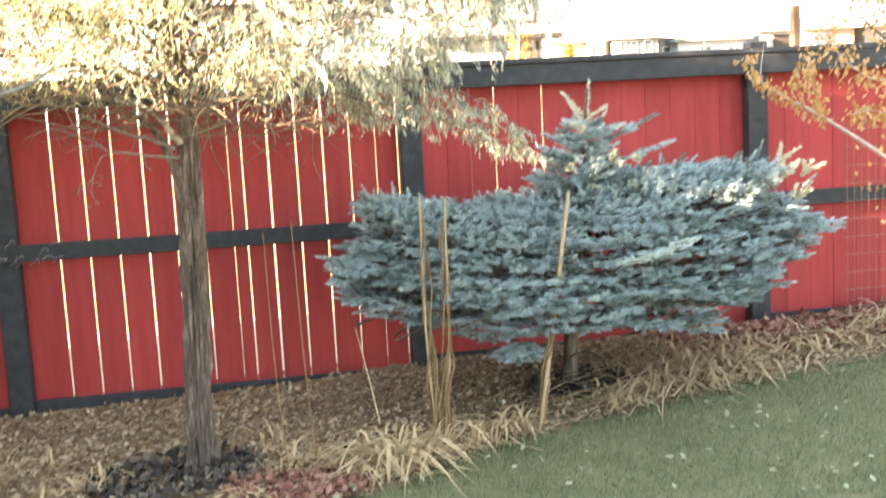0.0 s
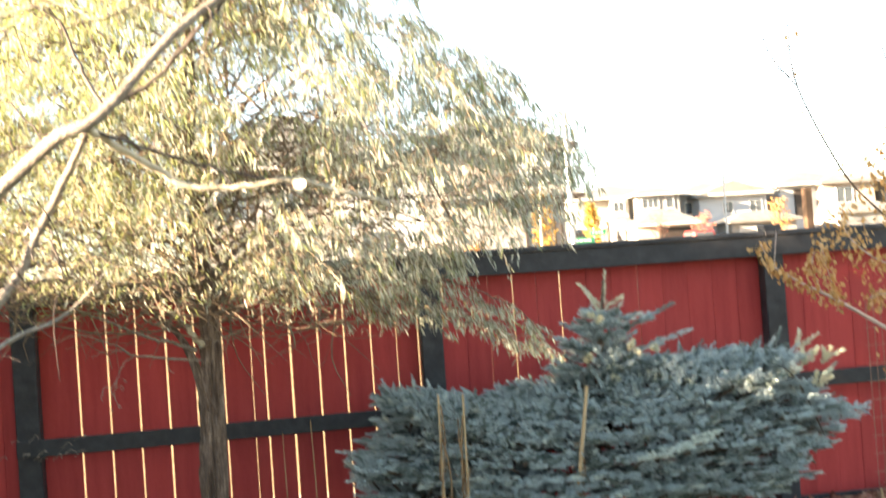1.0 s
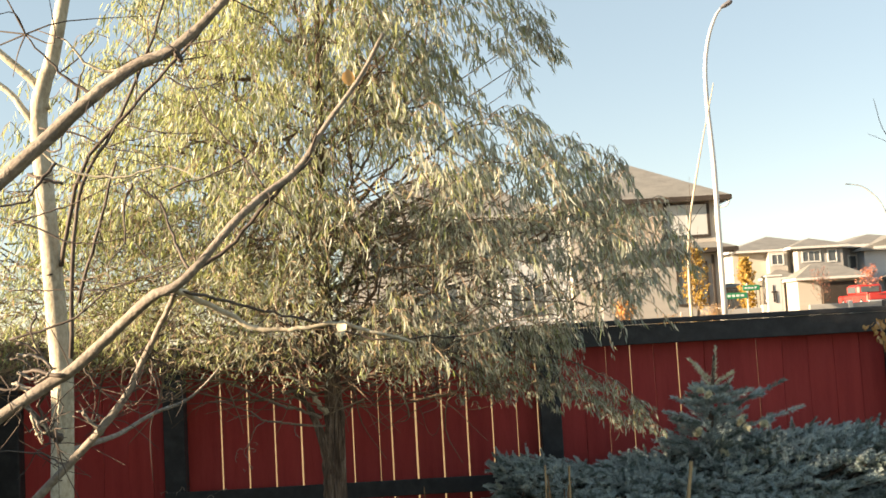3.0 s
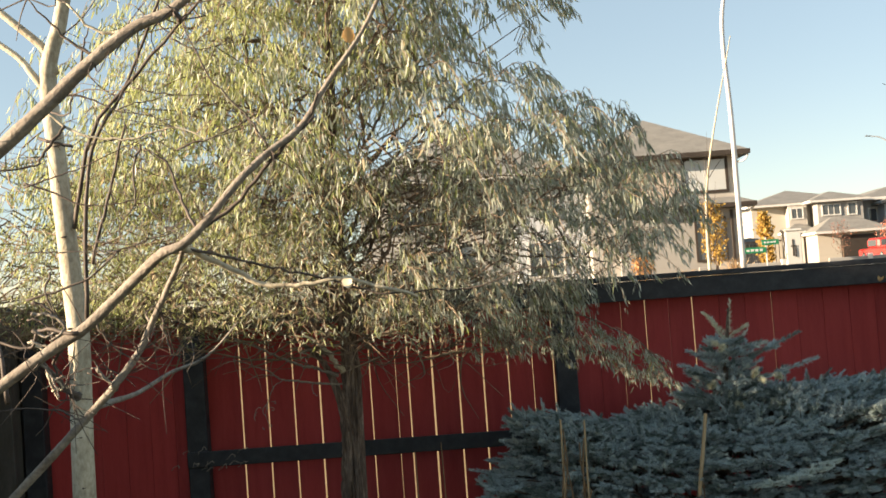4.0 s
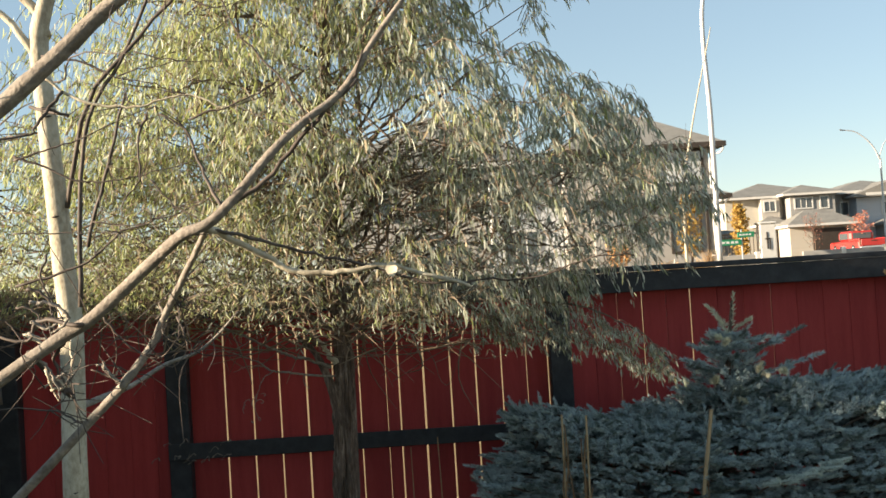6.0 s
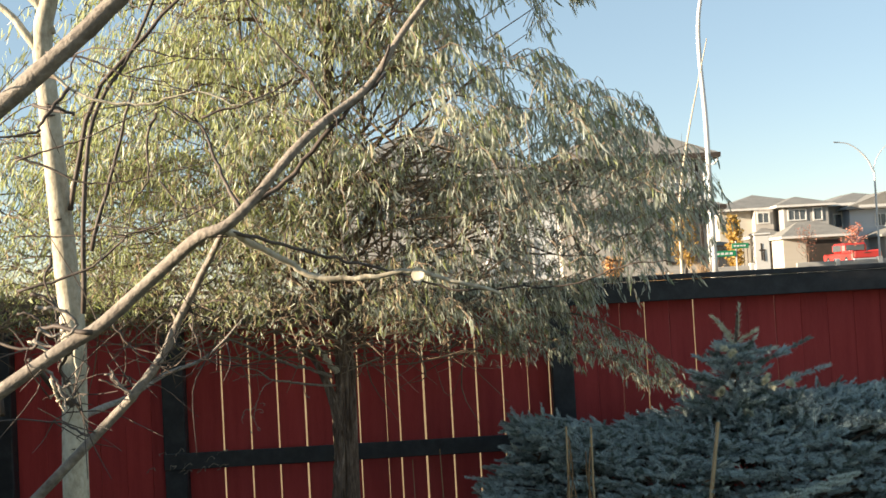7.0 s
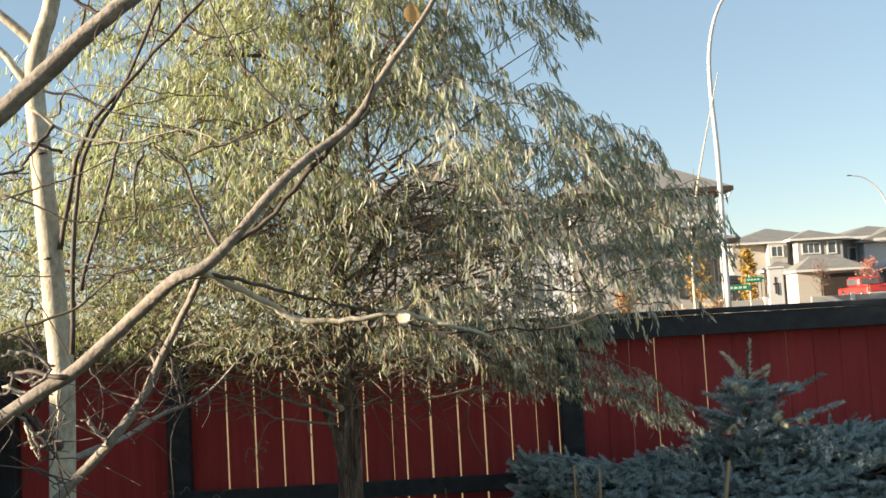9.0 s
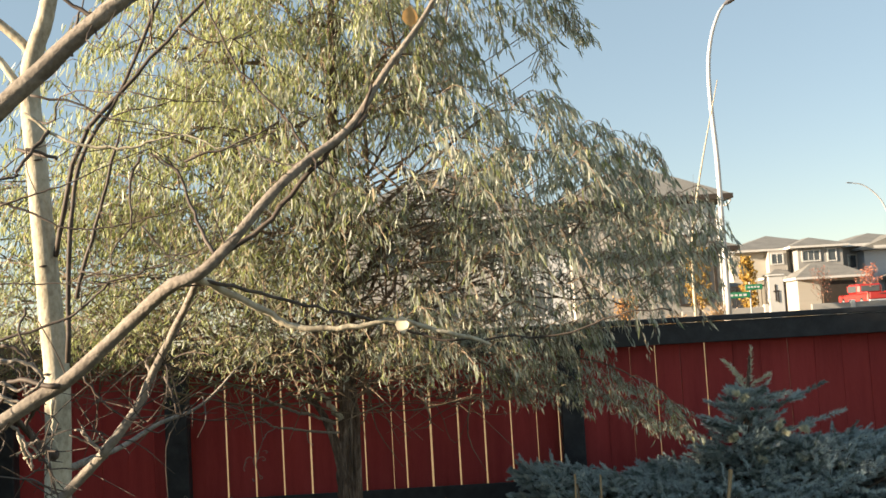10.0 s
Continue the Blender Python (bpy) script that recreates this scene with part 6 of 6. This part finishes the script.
fascia(h, 27.7, 30.35, 84.0, 86.2, 4.55, t=0.15)
part("garage_wall", bevelled_box((29.3, 81.6, 1.8), (34.35, 84.19, 4.3), 0.02), M_CREAMWALL, h)
part("garage_roof", hip_roof(29.0, 34.65, 81.0, 84.9, 4.3, 1.1), M_ROOF, h)
fascia(h, 29.0, 34.65, 81.0, 84.9, 4.3, t=0.16)
# dark panel painted as the shade of the open garage, no door
part("garage_door", bevelled_box((31.05, 81.53, 1.9), (33.85, 81.598, 4.08), 0.01), M_BROWNTRIM, h, "dark panel in place of the shade inside the garage opening")
for x in (27.95, 28.9):
    part("porch_pillar", bevelled_box((x, 84.4, 1.9), (x + 0.28, 84.68, 4.55), 0.01), M_TRIM, h)
part("front_door", bevelled_box((28.95, 85.93, 2.0), (29.9, 85.997, 4.1), 0.01), M_BROWNTRIM, h)
house_window(h, 30.8, 32.12, 84.2, 5.86, 6.6, mullions=2)
house_window(h, 32.83, 33.4, 84.2, 5.8, 6.65, mullions=0)
house_window(h, 28.66, 29.5, 85.2, 5.8, 6.55, mullions=1)
house_window(h, 88.5, 89.6, 0, 5.3, 6.4, side=25.7)

h = thing("house", (38.5, 88.0, 2.0), "two-storey grey house with dark garage roof", "house", "houses across the street")
part("wall", bevelled_box((35.0, 87.0, 1.8), (42.4, 97.0, 6.9), 0.02), M_GREYWALL, h)
part("front_bay", bevelled_box((36.2, 85.5, 1.8), (42.2, 86.998, 6.45), 0.02), M_BLUEWALL, h)
part("roof", hip_roof(34.4, 43.0, 86.2, 97.6, 6.9, 1.1), M_ROOF, h)
fascia(h, 34.4, 43.0, 86.2, 97.6, 6.9)
part("bay_roof", gable_roof(35.7, 42.6, 84.9, 90, 6.47, 1.2), M_ROOF, h)
fascia(h, 36.8, 42.6, 84.9, 90, 6.6)
part("garage_wall", bevelled_box((37.6, 82.5, 1.8), (43.2, 85.49, 4.1), 0.02), M_GREYWALL, h)
part("garage_roof", hip_roof(37.2, 43.6, 82.0, 86.2, 4.1, 0.8), M_ROOF, h)
part("garage_door", bevelled_box((38.2, 82.43, 1.9), (41.0, 82.498, 3.8), 0.01), M_TRIM, h)
house_window(h, 38.3, 39.1, 85.5, 5.1, 6.0)
house_window(h, 40.7, 41.7, 85.5, 5.1, 6.0)
house_window(h, 35.5, 36.1, 87.0, 5.2, 6.2, mullions=0)

h = thing("house", (48.0, 88.0, 2.0), "two-storey grey house with brick-coloured upper panel", "house", "houses across the street")
part("wall", bevelled_box((43.9, 86.5, 1.8), (52.0, 97.0, 7.1), 0.02), M_BLUEWALL, h)
part("front_bay", bevelled_box((47.3, 85.3, 1.8), (52.0, 86.498, 7.0), 0.02), M_TAN, h)
part("roof", hip_roof(43.3, 52.6, 85.7, 97.6, 7.1, 1.35), M_ROOF, h)
fascia(h, 43.3, 52.6, 85.7, 97.6, 7.1)
part("bay_roof", hip_roof(46.8, 52.5, 84.7, 91, 7.0, 0.9), M_ROOF, h)
part("dark_bay", bevelled_box((45.2, 86.3, 4.4), (46.6, 86.498, 6.8), 0.02), M_BROWNTRIM, h)
part("garage_wall", bevelled_box((47.0, 82.4, 1.8), (52.6, 85.29, 4.3), 0.02), M_GREYWALL, h)
part("garage_roof", hip_roof(46.6, 53.0, 82.0, 85.8, 4.3, 0.8), M_ROOF, h)
house_window(h, 48.5, 49.9, 85.3, 5.4, 6.6)
house_window(h, 44.2, 44.8, 86.5, 2.6, 4.6)

h = thing("house", (58.0, 88.0, 2.0), "two-storey tan house at the end of the row", "house", "houses across the street")
part("wall", bevelled_box((53.4, 86.0, 1.8), (62.0, 97.0, 7.1), 0.02), M_TAN, h)
part("roof", hip_roof(52.8, 62.6, 85.2, 97.6, 7.1, 1.4), M_ROOF, h)
fascia(h, 52.8, 62.6, 85.2, 97.6, 7.1)
house_window(h, 55.0, 57.0, 86.0, 5.2, 6.6, mullions=2)
house_window(h, 55.0, 57.5, 86.0, 2.4, 4.2, mullions=2)

# parked pickup, its tail to the street
z = float(ground_z(32.5, 75))
tk = thing("pickup_truck", (32.5, 76.0, z), "red pickup truck parked with its tail to the street", "truck")
part("body", bevelled_box((31.45, 74.0, z + 0.42), (33.55, 79.3, z + 1.0), 0.09), M_TRUCK, tk)
part("cab", bevelled_box((31.6, 75.9, z + 1.0), (33.4, 78.0, z + 1.72), 0.16), M_TRUCK, tk)
part("rear_window", bevelled_box((31.85, 75.87, z + 1.16), (33.15, 75.905, z + 1.58), 0.02), M_GLASS, tk)
part("side_window", bevelled_box((31.575, 76.2, z + 1.14), (31.605, 77.7, z + 1.58), 0.01), M_GLASS, tk)
tg = part("tailgate", bevelled_box((31.62, 73.94, z + 0.62), (33.38, 73.998, z + 1.08), 0.025), M_TRUCK, tk)
part("handle", bevelled_box((32.3, 73.91, z + 0.92), (32.7, 73.939, z + 0.99), 0.01), M_BROWNTRIM, tg)
part("bumper", bevelled_box((31.5, 73.8, z + 0.38), (33.5, 73.935, z + 0.58), 0.03), M_METAL, tk, "steel rear bumper")
for x in (31.47, 33.39):
    part("bed_rail", bevelled_box((x, 74.0, z + 1.0), (x + 0.14, 75.85, z + 1.14), 0.03), M_TRUCK, tk)
    part("tail_light", bevelled_box((x, 73.95, z + 0.66), (x + 0.14, 73.999, z + 1.0), 0.015), M_REDLEAF, tk, "dull red tail light")
for y in (75.0, 78.3):
    for x in (31.44, 33.32):
        s = Soup()
        s.tube([(x, y, z + 0.38), (x + 0.24, y, z + 0.38)], [0.38, 0.38], 18)
        w = part("wheel", s, M_TYRE, tk)
        s = Soup()
        xr = x - 0.012 if x < 32 else x + 0.152
        s.tube([(xr, y, z + 0.38), (xr + 0.1, y, z + 0.38)], [0.22, 0.22], 14)
        part("rim", s, M_METAL, w)

# unseen blocks added beyond the side fence, stepped in height to shade the yard
nb = thing("shade_blocker", (-4.0, 2.0, 0.0), "plain unseen blocks added beyond the side fence to shade the yard", "house")
# this one is an added shade block too, not part of a garage
part("garage_wall", bevelled_box((-9.0, -2.5, -0.1), (-2.6, 3.4, 2.6), 0.02), M_CREAMWALL, nb)
part("middle_blocker", bevelled_box((-9.0, 3.4, -0.1), (-2.6, 4.9, 2.55), 0.02), M_CREAMWALL, nb)
part("low_blocker", bevelled_box((-9.0, 4.9, -0.1), (-2.6, 5.45, 2.38), 0.02), M_CREAMWALL, nb)
part("tall_blocker", bevelled_box((-9.0, 5.45, -0.1), (-2.6, 7.1, 3.6), 0.02), M_CREAMWALL, nb)
